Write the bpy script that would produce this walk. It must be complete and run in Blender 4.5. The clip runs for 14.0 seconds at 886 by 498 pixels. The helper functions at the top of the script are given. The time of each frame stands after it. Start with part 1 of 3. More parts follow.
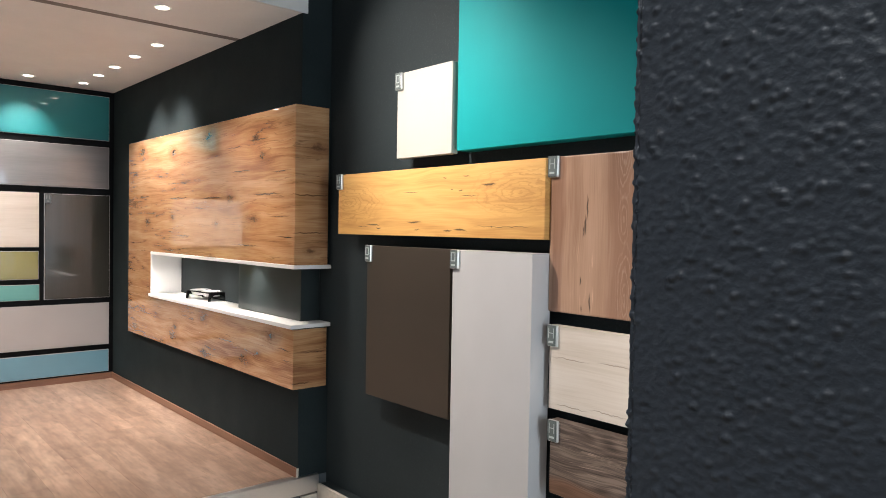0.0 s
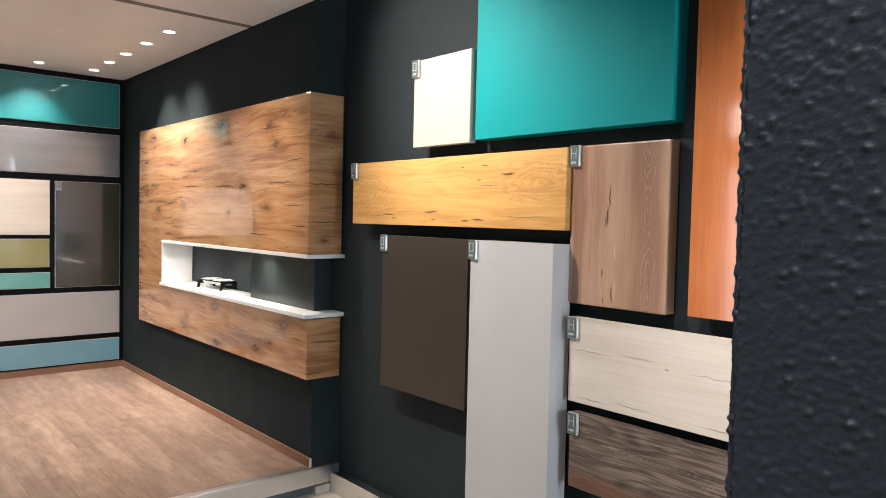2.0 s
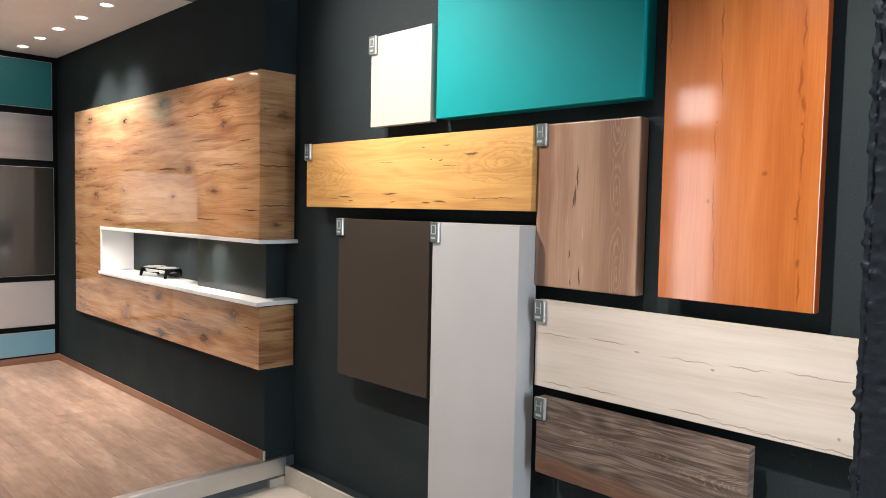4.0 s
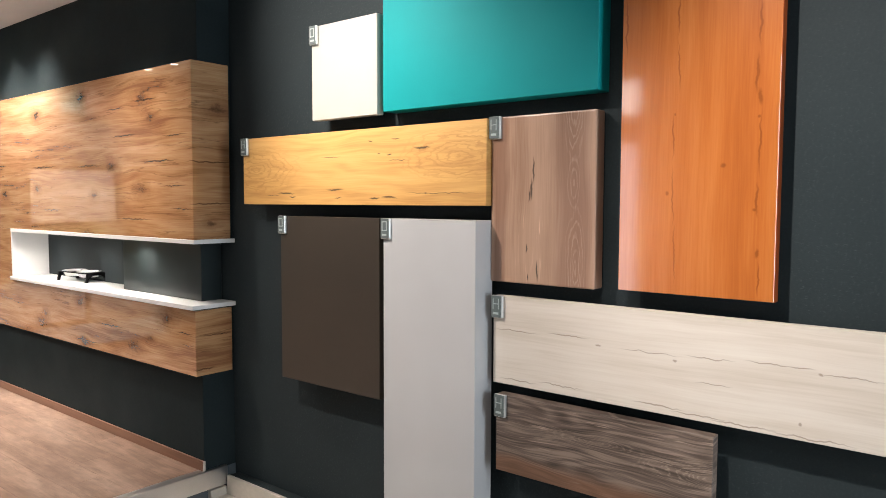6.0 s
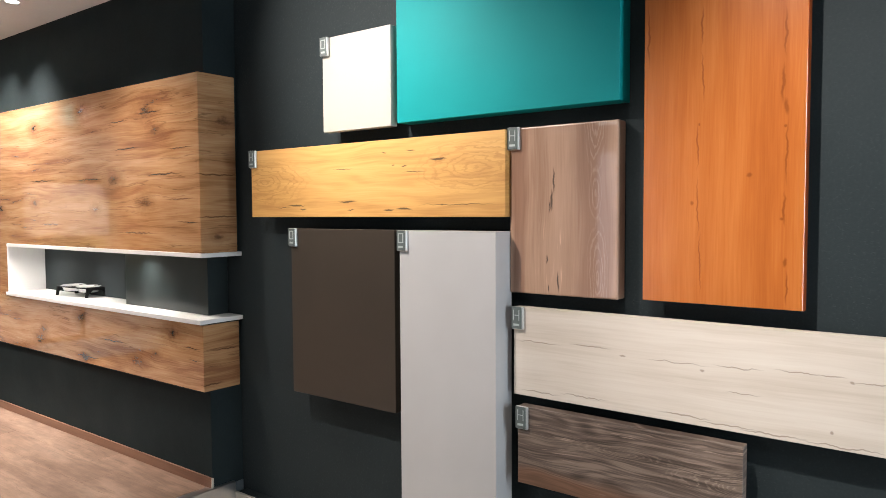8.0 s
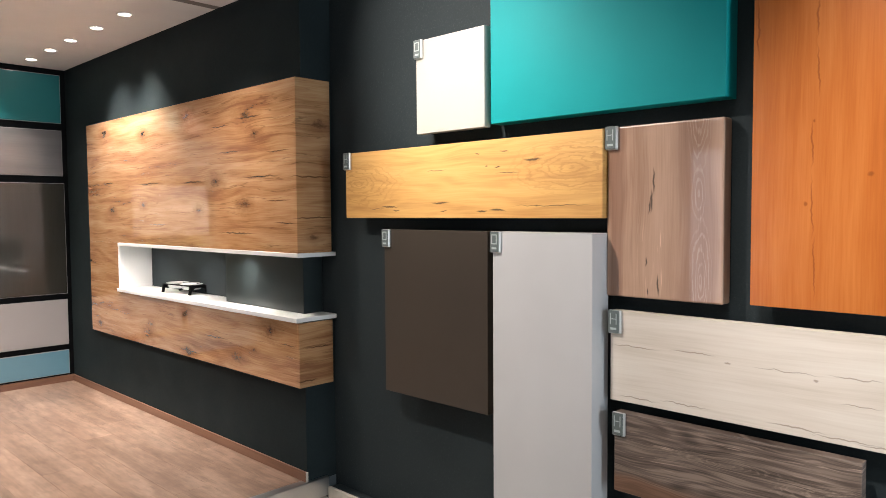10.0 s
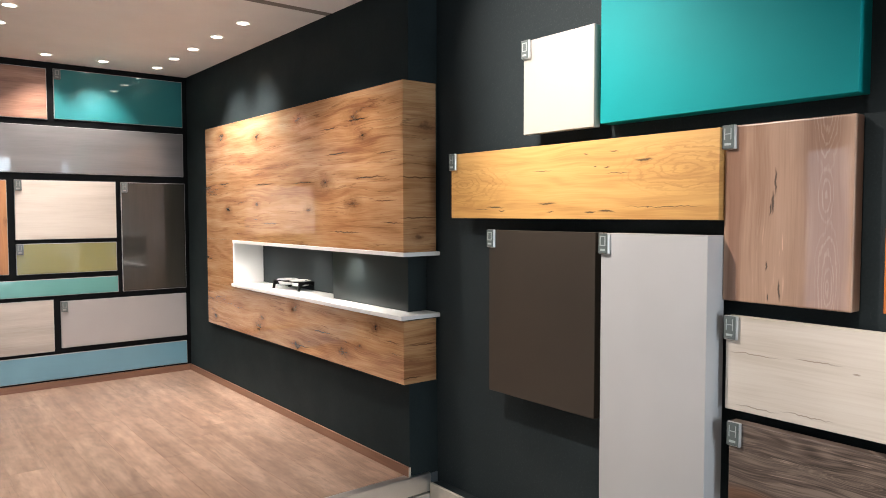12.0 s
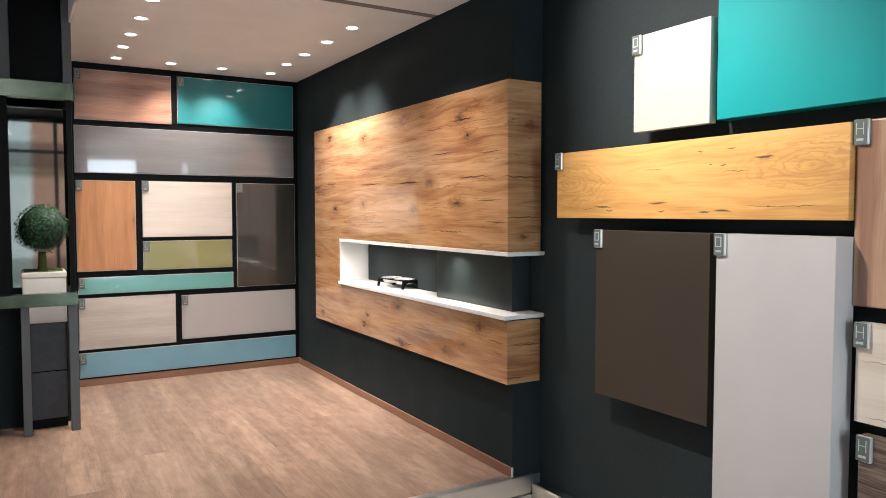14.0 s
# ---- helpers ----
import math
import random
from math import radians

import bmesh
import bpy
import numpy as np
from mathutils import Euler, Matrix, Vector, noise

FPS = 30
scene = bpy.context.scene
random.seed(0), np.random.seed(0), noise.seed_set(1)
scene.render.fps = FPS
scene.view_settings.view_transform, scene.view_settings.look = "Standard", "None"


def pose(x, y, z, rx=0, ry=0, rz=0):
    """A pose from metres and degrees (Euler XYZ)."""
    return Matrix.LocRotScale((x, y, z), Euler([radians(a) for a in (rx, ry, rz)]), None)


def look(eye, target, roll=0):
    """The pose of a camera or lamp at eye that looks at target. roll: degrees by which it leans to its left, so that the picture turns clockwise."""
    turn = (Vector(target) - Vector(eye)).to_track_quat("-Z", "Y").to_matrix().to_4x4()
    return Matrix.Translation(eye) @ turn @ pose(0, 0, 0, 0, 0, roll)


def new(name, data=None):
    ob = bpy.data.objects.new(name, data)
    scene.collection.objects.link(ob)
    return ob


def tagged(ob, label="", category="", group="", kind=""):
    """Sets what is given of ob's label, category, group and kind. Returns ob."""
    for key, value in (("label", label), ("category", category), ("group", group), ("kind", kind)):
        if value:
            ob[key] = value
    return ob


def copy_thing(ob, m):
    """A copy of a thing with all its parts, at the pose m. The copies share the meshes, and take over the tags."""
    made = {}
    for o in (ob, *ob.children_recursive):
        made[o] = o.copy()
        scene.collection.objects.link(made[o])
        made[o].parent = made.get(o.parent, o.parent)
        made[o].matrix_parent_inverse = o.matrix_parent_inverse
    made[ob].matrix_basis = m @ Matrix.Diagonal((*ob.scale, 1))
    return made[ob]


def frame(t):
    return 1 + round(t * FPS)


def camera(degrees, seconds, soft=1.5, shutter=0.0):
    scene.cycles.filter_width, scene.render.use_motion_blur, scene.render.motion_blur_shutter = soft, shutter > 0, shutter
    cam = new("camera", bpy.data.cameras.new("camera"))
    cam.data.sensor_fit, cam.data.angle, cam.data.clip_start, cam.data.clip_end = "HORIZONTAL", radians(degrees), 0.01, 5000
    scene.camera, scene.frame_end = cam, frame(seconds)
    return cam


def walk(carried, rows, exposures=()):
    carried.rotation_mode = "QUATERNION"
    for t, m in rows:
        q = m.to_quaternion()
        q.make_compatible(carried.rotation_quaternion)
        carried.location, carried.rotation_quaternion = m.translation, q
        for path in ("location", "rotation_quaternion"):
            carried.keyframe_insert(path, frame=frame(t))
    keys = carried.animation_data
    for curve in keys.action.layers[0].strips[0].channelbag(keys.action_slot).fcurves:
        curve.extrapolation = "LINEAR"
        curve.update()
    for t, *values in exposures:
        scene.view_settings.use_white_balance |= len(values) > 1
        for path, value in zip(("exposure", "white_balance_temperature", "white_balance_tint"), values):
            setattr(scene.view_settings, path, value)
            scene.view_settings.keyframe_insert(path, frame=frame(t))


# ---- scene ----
cam = camera(63.5, 14.0, 0.9)
PATH = [
    (0, (3.642, -2.082, 1.46), (2.135, -0.768, 1.406), 1.0),
    (0.5, (3.623, -2.092, 1.466), (2.112, -0.783, 1.401), 0.9),
    (1, (3.604, -2.095, 1.459), (2.097, -0.782, 1.393), 1.0),
    (1.5, (3.59, -2.105, 1.462), (2.089, -0.786, 1.393), 1.2),
    (2, (3.579, -2.102, 1.46), (2.064, -0.799, 1.377), 1.3),
    (4.5, (3.412, -2.078, 1.421), (2.046, -0.623, 1.3), 1.1),
    (5, (3.367, -2.075, 1.418), (2.05, -0.575, 1.289), 1.1),
    (5.5, (3.342, -2.093, 1.427), (2.076, -0.55, 1.296), 1.0),
    (6, (3.316, -2.112, 1.439), (2.068, -0.555, 1.309), 0.2),
    (6.5, (3.281, -2.12, 1.44), (2.058, -0.541, 1.335), -0.4),
    (7, (3.246, -2.16, 1.448), (2.059, -0.554, 1.343), -0.4),
    (9.5, (3.173, -2.19, 1.446), (1.836, -0.707, 1.342), -0.3),
    (10, (3.162, -2.199, 1.453), (1.772, -0.765, 1.35), -0.4),
    (10.5, (3.154, -2.214, 1.458), (1.71, -0.834, 1.362), -0.5),
    (11, (3.147, -2.228, 1.454), (1.654, -0.901, 1.357), -0.6),
    (11.5, (3.142, -2.234, 1.456), (1.612, -0.95, 1.361), -0.4),
    (12, (3.138, -2.243, 1.454), (1.571, -1.005, 1.353), -0.1),
    (12.5, (3.134, -2.251, 1.457), (1.531, -1.059, 1.35), -0.1),
    (13, (3.128, -2.254, 1.452), (1.478, -1.129, 1.353), 0.1),
    (13.5, (3.125, -2.265, 1.453), (1.436, -1.199, 1.354), 0.0),
    (14, (3.12, -2.275, 1.452), (1.399, -1.261, 1.351), -0.0),
]
walk(cam, [(t, look(e, g, r)) for t, e, g, r in PATH])

# ---- light ----
world = bpy.data.worlds.new("daylight")
scene.world = world
world.use_nodes = True
sky = world.node_tree.nodes.new("ShaderNodeTexSky")
sky.sky_type, sky.sun_disc = "NISHITA", False
sky.sun_elevation, sky.sun_rotation = radians(38), radians(60)
world.node_tree.links.new(sky.outputs[0], world.node_tree.nodes["Background"].inputs[0])
world.node_tree.nodes["Background"].inputs[1].default_value = 0.1
scene.view_settings.exposure = 0.57


def spot(name, eye, target, watts, degrees, blend=0.6, colour=(1, 0.915, 0.85), radius=0.03):
    data = bpy.data.lights.new(name, "SPOT")
    data.energy, data.spot_size, data.spot_blend = watts, radians(degrees), blend
    data.color, data.shadow_soft_size = colour, radius
    ob = new(name, data)
    ob.matrix_world = look(eye, target)
    return ob


def area(name, eye, target, watts, w, h, colour):
    data = bpy.data.lights.new(name, "AREA")
    data.shape, data.size, data.size_y, data.energy, data.color = "RECTANGLE", w, h, watts, colour
    ob = new(name, data)
    ob.matrix_world = look(eye, target)
    return ob


CEIL = 2.69            # low ceiling above the platform
HALL = 3.15            # ceiling of the front hall
LAMP_X = (-3.2, -2.75, -2.32, -1.84, -1.38)
LAMPS = [(x, -0.33) for x in LAMP_X] + [(x, -1.585) for x in LAMP_X] + [(-3.2, -1.17), (-3.2, -0.755), (-0.5, -0.61)]
for lx, ly in LAMPS:
    tilt = 0.20 if (lx, ly) in ((-2.32, -0.33), (-1.84, -0.33)) else 0.0
    if tilt:
        watts, wide = 150, 84
    elif ly == -0.33:
        watts, wide = (30 if lx == -3.2 else 62), 72
    elif ly < -1.5:
        watts, wide = (26 if lx == -3.2 else 95), 115
    else:
        watts, wide = (56, 84) if lx == -3.2 else (134, 118)
    spot("downlight_beam", (lx, ly, CEIL - 0.012), (lx - (0.24 if lx == -3.2 and -1.5 < ly < -0.5 else 0.0), ly + tilt, CEIL - 0.6), watts, wide, 1.0, radius=0.10 if tilt else 0.055)
NICHE_X = (-2.05, -1.40, -0.66)
for nx in NICHE_X:
    spot("niche_beam", (nx, -0.02, 1.212), (nx, 0.02, 0.9), 9.0, 150, 1.0, radius=0.03)
TRACK = [(0.35, -1.40), (0.85, -1.60), (2.35, -1.50)]
spot("track_beam", (*TRACK[0], 3.0), (0.88, 0.20, 2.22), 165, 50, 1.0)
spot("flood_beam", (*TRACK[1], 3.0), (1.30, 0.20, 1.25), 200, 64, 1.0, (1, 0.93, 0.87))
spot("track_beam", (*TRACK[2], 3.0), (3.30, 0.20, 0.95), 235, 62, 1.0, (1, 0.95, 0.90))
area("shopfront_daylight", (6.35, -0.70, 1.3), (0, -0.70, 1.2), 68, 1.1, 2.5, (0.72, 0.87, 1.0))
# added fill lamp, out of view, that brightens the pillar face
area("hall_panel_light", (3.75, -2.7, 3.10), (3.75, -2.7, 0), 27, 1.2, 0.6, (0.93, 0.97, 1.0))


# ---- materials ----
def nodes(name, rough=0.5, metal=0.0, spec=0.5):
    m = bpy.data.materials.new(name)
    m.use_nodes = True
    nt = m.node_tree
    b = nt.nodes["Principled BSDF"]
    b.inputs["Roughness"].default_value = rough
    b.inputs["Metallic"].default_value = metal
    b.inputs["Specular IOR Level"].default_value = spec
    return m, nt, b


def put(nt, kind, sets=(), **wires):
    """A node with attributes `sets` and inputs by name or i0, i1... (a socket or a value)."""
    n = nt.nodes.new("ShaderNode" + kind)
    for key, value in sets:
        if key == "operation":
            n.operation = value
        elif key == "data_type":
            n.data_type = value
        elif key == "blend":
            n.blend_type = value
        elif key == "feature":
            n.feature = value
        elif key == "dims":
            n.noise_dimensions = value
    for key, value in wires.items():
        sock = n.inputs[int(key[1:])] if key[0] == "i" and key[1:].isdigit() else n.inputs[key.replace("_", " ")]
        if isinstance(value, bpy.types.NodeSocket):
            nt.links.new(value, sock)
        else:
            sock.default_value = value
    return n


def math_(nt, op, a, b=0.0, c=0.0):
    return put(nt, "Math", (("operation", op),), i0=a, i1=b, i2=c).outputs[0]


def ramp(nt, fac, stops):
    n = nt.nodes.new("ShaderNodeValToRGB")
    el = n.color_ramp.elements
    while len(el) < len(stops):
        el.new(0.5)
    for e, (p, c) in zip(el, stops):
        e.position, e.color = p, (*c, 1)
    nt.links.new(fac, n.inputs[0])
    return n.outputs[0]


def mix(nt, fac, a, b, blend="MIX"):
    n = nt.nodes.new("ShaderNodeMix")
    n.data_type, n.blend_type = "RGBA", blend
    for sock, v in ((n.inputs[0], fac), (n.inputs[6], a), (n.inputs[7], b)):
        if isinstance(v, bpy.types.NodeSocket):
            nt.links.new(v, sock)
        else:
            sock.default_value = v if not isinstance(v, tuple) else (*v, 1)
    return n.outputs[2]


def noise_(nt, vec, scale, detail=3.0, rough=0.55, distort=0.0):
    return put(nt, "TexNoise", Vector=vec, Scale=scale, Detail=detail, Roughness=rough, Distortion=distort).outputs[0]


def relief(nt, b, height, strength, dist=0.001):
    n = put(nt, "Bump", Strength=strength, Distance=dist, Height=height)
    nt.links.new(n.outputs[0], b.inputs["Normal"])


def coords(nt):
    return nt.nodes.new("ShaderNodeTexCoord").outputs["Object"]


def scaled(nt, vec, s):
    return put(nt, "VectorMath", (("operation", "MULTIPLY"),), i0=vec, i1=s).outputs[0]


def plain(name, colour, rough=0.45, metal=0.0, wear=0.06, grain=220.0, bump=0.05, coat=0.0, spec=0.5):
    """Painted, lacquered or laminated surface with faint mottling and orange peel."""
    m, nt, b = nodes(name, rough, metal, spec)
    c = coords(nt)
    big = noise_(nt, c, 3.1, 3)
    fine = noise_(nt, c, grain, 2)
    dark = tuple(v * (1 - wear * 1.6) for v in colour)
    light = tuple(min(1, v * (1 + wear)) for v in colour)
    col = ramp(nt, math_(nt, "ADD", math_(nt, "MULTIPLY", big, 0.65), math_(nt, "MULTIPLY", fine, 0.35)), [(0.3, dark), (0.7, light)])
    nt.links.new(col, b.inputs["Base Color"])
    nt.links.new(math_(nt, "MULTIPLY_ADD", noise_(nt, c, 5.5, 4), 0.16 * rough + 0.02, rough - 0.08 * rough), b.inputs["Roughness"])
    b.inputs["Coat Weight"].default_value = coat
    b.inputs["Coat Roughness"].default_value = 0.02
    relief(nt, b, fine, bump, 0.0006)
    return m


def stucco(name, colour, rough, coarse, strength, dist, spec=0.25, low=0.45):
    """Rough-rolled masonry paint: lumps of two sizes."""
    m, nt, b = nodes(name, rough, 0.0, spec)
    c = coords(nt)
    lumps = noise_(nt, c, coarse, 3, 0.5)
    fine = noise_(nt, c, coarse * 4.5, 2, 0.5)
    stain = noise_(nt, c, 1.7, 4)
    h = math_(nt, "ADD", ramp(nt, lumps, [(low, (0, 0, 0)), (0.75, (1, 1, 1))]), math_(nt, "MULTIPLY", fine, 0.25))
    col = ramp(nt, math_(nt, "ADD", math_(nt, "MULTIPLY", stain, 0.6), math_(nt, "MULTIPLY", lumps, 0.4)),
               [(0.3, tuple(v * 0.85 for v in colour)), (0.7, tuple(v * 1.15 for v in colour))])
    nt.links.new(col, b.inputs["Base Color"])
    relief(nt, b, h, strength, dist)
    return m


def wood(name, dark, mid, light, axis="X", rough=0.4, rings=1.0, knots=0.0, splits=0.0, marks=(), mark_colour=(0.035, 0.02, 0.012),
         seed=0.0, grain=1.0, coat=0.0, rows=0.0, bump=0.12, pale=0.0, bands=(), ink=0.85, soft=1.0, figures=(), flecks=0.665, gloss=0.04, ior=1.5, tones=0.08, mottle=0.0, eyes=(), fibres=0.26):
    """Wood-print board. Grain runs along the local axis; marks are single cracks (along, across, half length, half width)."""
    m, nt, b = nodes(name, rough)
    s = put(nt, "SeparateXYZ", i0=coords(nt))
    x, y, z = s.outputs
    along, across = (x, z) if axis == "X" else ((z, x) if axis == "Z" else (x, y))
    if axis != "Y":
        along = math_(nt, "ADD", along, math_(nt, "MULTIPLY", y, 1.0 if axis == "X" else 0.0))
        across = math_(nt, "ADD", across, math_(nt, "MULTIPLY", y, 0.0 if axis == "X" else 1.0))
    shift = math_(nt, "ADD", seed, 0.0)
    if axis == "Y":
        info = nt.nodes.new("ShaderNodeObjectInfo")
        rnd = info.outputs["Random"]
        shift = math_(nt, "MULTIPLY_ADD", rnd, 0.7, seed)
        spot_at = put(nt, "SeparateXYZ", i0=info.outputs["Location"])
        along = math_(nt, "ADD", along, spot_at.outputs[0])
        across = math_(nt, "ADD", across, spot_at.outputs[1])
    if rows:
        row = math_(nt, "FLOOR", math_(nt, "DIVIDE", across, rows))
        shift = math_(nt, "MULTIPLY_ADD", row, 5.37, shift)
    g = put(nt, "CombineXYZ", i0=along, i1=across, i2=shift).outputs[0]
    warp = math_(nt, "SUBTRACT", noise_(nt, scaled(nt, g, (1.6, 4.0, 1.0)), 1.0, 3), 0.5)
    acr = math_(nt, "MULTIPLY_ADD", warp, 0.07 * rings, across)
    knot = None
    if knots:
        vo = put(nt, "TexVoronoi", (("feature", "F1"),), Vector=scaled(nt, g, (2.0, 4.2, 1.0)), Scale=1.0, Randomness=1.0)
        d = math_(nt, "ADD", vo.outputs["Distance"], math_(nt, "MULTIPLY", warp, 0.12))
        swell = math_(nt, "POWER", 2.718, math_(nt, "MULTIPLY", d, -6.0))
        acr = math_(nt, "MULTIPLY_ADD", swell, 0.035, acr)
        pick = math_(nt, "GREATER_THAN", put(nt, "SeparateXYZ", i0=vo.outputs["Color"]).outputs[0], 1.0 - knots)
        knot = math_(nt, "MULTIPLY", put(nt, "MapRange", i0=math_(nt, "MULTIPLY_ADD", math_(nt, "SUBTRACT", noise_(nt, scaled(nt, g, (30.0, 60.0, 1.0)), 1.0, 3), 0.5), 0.14, d), i1=0.02, i2=0.11, i3=1.0, i4=0.0).outputs[0], pick)
    rims = []
    for u, v, size in eyes:      # single knots: the grain bends round a dark core
        off = put(nt, "VectorMath", (("operation", "SUBTRACT"),), i0=put(nt, "CombineXYZ", i0=along, i1=across, i2=0.0).outputs[0], i1=(u, v, 0)).outputs[0]
        far_ = put(nt, "VectorMath", (("operation", "LENGTH"),), i0=scaled(nt, off, (0.55 / size, 1 / size, 0))).outputs["Value"]
        rims.append(far_)
        bend = math_(nt, "POWER", 2.718, math_(nt, "MULTIPLY", far_, -0.55))
        acr = math_(nt, "SUBTRACT", acr, math_(nt, "MULTIPLY", math_(nt, "MULTIPLY", math_(nt, "SUBTRACT", across, v), bend), 0.75))
    gv = put(nt, "CombineXYZ", i0=along, i1=acr, i2=shift).outputs[0]
    fibre = noise_(nt, scaled(nt, gv, (5.0 * grain, 170.0 * grain, 1.0)), 1.0, 3, 0.6)
    broad = noise_(nt, scaled(nt, gv, (0.9, 11.0, 1.0)), 1.0, 4, 0.55)
    wave = math_(nt, "SINE", math_(nt, "MULTIPLY", noise_(nt, scaled(nt, gv, (0.8, 6.5, 1.0)), 1.0, 2), 62.0 * rings))
    cloud = noise_(nt, scaled(nt, gv, (1.3, 3.0, 1.0)), 1.0, 3)
    f = math_(nt, "ADD", math_(nt, "MULTIPLY", broad, 0.76 - fibres), math_(nt, "MULTIPLY", fibre, fibres))
    f = math_(nt, "ADD", f, math_(nt, "MULTIPLY", wave, 0.035 * rings))
    f = math_(nt, "ADD", f, math_(nt, "MULTIPLY", cloud, 0.24))
    col = ramp(nt, f, [(0.50 - 0.14 * soft, dark), (0.50, mid), (0.50 + 0.14 * soft, light)])
    for centre, half, tint, amount in bands:
        k = math_(nt, "ABSOLUTE", math_(nt, "SUBTRACT", math_(nt, "MULTIPLY_ADD", warp, 0.10, across), centre))
        k = put(nt, "MapRange", i0=k, i1=half * 0.55, i2=half, i3=amount, i4=0.0).outputs[0]
        col = mix(nt, k, col, mix(nt, 0.45, tint, mix(nt, 1.0, col, tuple(v * 2.2 for v in tint), "MULTIPLY")))
    if pale:
        vein = put(nt, "MapRange", i0=noise_(nt, scaled(nt, gv, (7.0, 120.0, 1.0)), 1.0, 2), i1=0.62, i2=0.72, i3=0.0, i4=pale).outputs[0]
        patch = put(nt, "MapRange", i0=cloud, i1=0.48, i2=0.6, i3=0.0, i4=1.0).outputs[0]
        col = mix(nt, math_(nt, "MULTIPLY", vein, patch), col, tuple(min(1, v * 1.7) for v in light))
    for u, v, lu, wv, count, tint, amount in figures:      # nested cathedral arches
        off = put(nt, "VectorMath", (("operation", "SUBTRACT"),), i0=g, i1=(u, v, 0)).outputs[0]
        ln = put(nt, "VectorMath", (("operation", "LENGTH"),), i0=scaled(nt, off, (1 / lu, 1 / wv, 0))).outputs["Value"]
        wob = math_(nt, "SUBTRACT", noise_(nt, scaled(nt, g, (9.0, 30.0, 1.0)), 1.0, 4), 0.5)
        arch = math_(nt, "SINE", math_(nt, "MULTIPLY", math_(nt, "MULTIPLY_ADD", wob, 0.55, ln), 6.283 * count))
        arch = put(nt, "MapRange", i0=arch, i1=0.2, i2=1.0, i3=0.0, i4=amount).outputs[0]
        fade = put(nt, "MapRange", i0=math_(nt, "MULTIPLY_ADD", wob, 0.5, ln), i1=0.6, i2=1.05, i3=1.0, i4=0.0).outputs[0]
        gap_ = put(nt, "MapRange", i0=fibre, i1=0.36, i2=0.56, i3=0.25, i4=1.0).outputs[0]
        col = mix(nt, math_(nt, "MULTIPLY", math_(nt, "MULTIPLY", arch, fade), gap_), col, tint)
    if knot is not None:
        halo = math_(nt, "MULTIPLY", put(nt, "MapRange", i0=d, i1=0.05, i2=0.26, i3=0.42, i4=0.0).outputs[0], pick)
        col = mix(nt, halo, col, dark)
        col = mix(nt, math_(nt, "MULTIPLY", knot, 0.9), col, tuple(v * 0.26 for v in dark))
    rough_edge = math_(nt, "SUBTRACT", noise_(nt, scaled(nt, g, (26.0, 48.0, 1.0)), 1.0, 4, 0.65), 0.5) if eyes else None
    for far_ in rims:
        edge = math_(nt, "MULTIPLY_ADD", rough_edge, 3.2, far_)
        col = mix(nt, put(nt, "MapRange", i0=edge, i1=0.7, i2=3.2, i3=0.55, i4=0.0).outputs[0], col, tuple(v * 0.75 for v in dark))
        col = mix(nt, put(nt, "MapRange", i0=edge, i1=0.1, i2=1.1, i3=0.66, i4=0.0).outputs[0], col, tuple(v * 0.26 for v in dark))
    if splits:
        n1 = noise_(nt, scaled(nt, gv, (0.8, 14.0, 1.0)), 1.0, 5, 0.52)
        gate = put(nt, "MapRange", i0=noise_(nt, scaled(nt, g, (1.5, 7.0, 1.0)), 1.0, 3), i1=0.45, i2=0.53, i3=0.0, i4=1.0).outputs[0]
        line = put(nt, "MapRange", i0=math_(nt, "ABSOLUTE", math_(nt, "SUBTRACT", n1, 0.5)), i1=0.001, i2=0.011, i3=splits, i4=0.0).outputs[0]
        col = mix(nt, math_(nt, "MULTIPLY", line, gate), col, mark_colour)
        n2 = noise_(nt, scaled(nt, gv, (8.0, 150.0, 1.0)), 1.0, 2, 0.5)
        fleck = put(nt, "MapRange", i0=n2, i1=flecks, i2=flecks + 0.055, i3=0.0, i4=splits).outputs[0]
        col = mix(nt, fleck, col, mark_colour)
    total = None
    jag = put(nt, "CombineXYZ", i0=along, i1=math_(nt, "MULTIPLY_ADD", math_(nt, "SUBTRACT", noise_(nt, scaled(nt, g, (22.0, 5.0, 1.0)), 1.0, 3), 0.5), 0.022, across), i2=0.0).outputs[0]
    for u, v, lu, wv in marks:
        off = put(nt, "VectorMath", (("operation", "SUBTRACT"),), i0=jag, i1=(u, v, 0)).outputs[0]
        ln = put(nt, "VectorMath", (("operation", "LENGTH"),), i0=scaled(nt, off, (1 / lu, 1 / wv, 0)))
        k = put(nt, "MapRange", i0=ln.outputs["Value"], i1=0.45, i2=1.0, i3=1.0, i4=0.0).outputs[0]
        total = k if total is None else math_(nt, "MAXIMUM", total, k)
    if total is not None:
        col = mix(nt, math_(nt, "MULTIPLY", total, ink), col, mark_colour)
    if axis == "Y":
        tone = math_(nt, "MULTIPLY_ADD", rnd, tones, 1.0 - tones / 2)
        col = mix(nt, 1.0, col, put(nt, "CombineXYZ", i0=tone, i1=tone, i2=tone).outputs[0], "MULTIPLY")
    if mottle:
        blotch = noise_(nt, scaled(nt, g, (6.5, 19.0, 1.0)), 1.0, 5, 0.62)
        tone = put(nt, "MapRange", i0=blotch, i1=0.32, i2=0.66, i3=1.0 - mottle, i4=1.0 + mottle).outputs[0]
        col = mix(nt, 1.0, col, put(nt, "CombineXYZ", i0=tone, i1=tone, i2=tone).outputs[0], "MULTIPLY")
    nt.links.new(col, b.inputs["Base Color"])
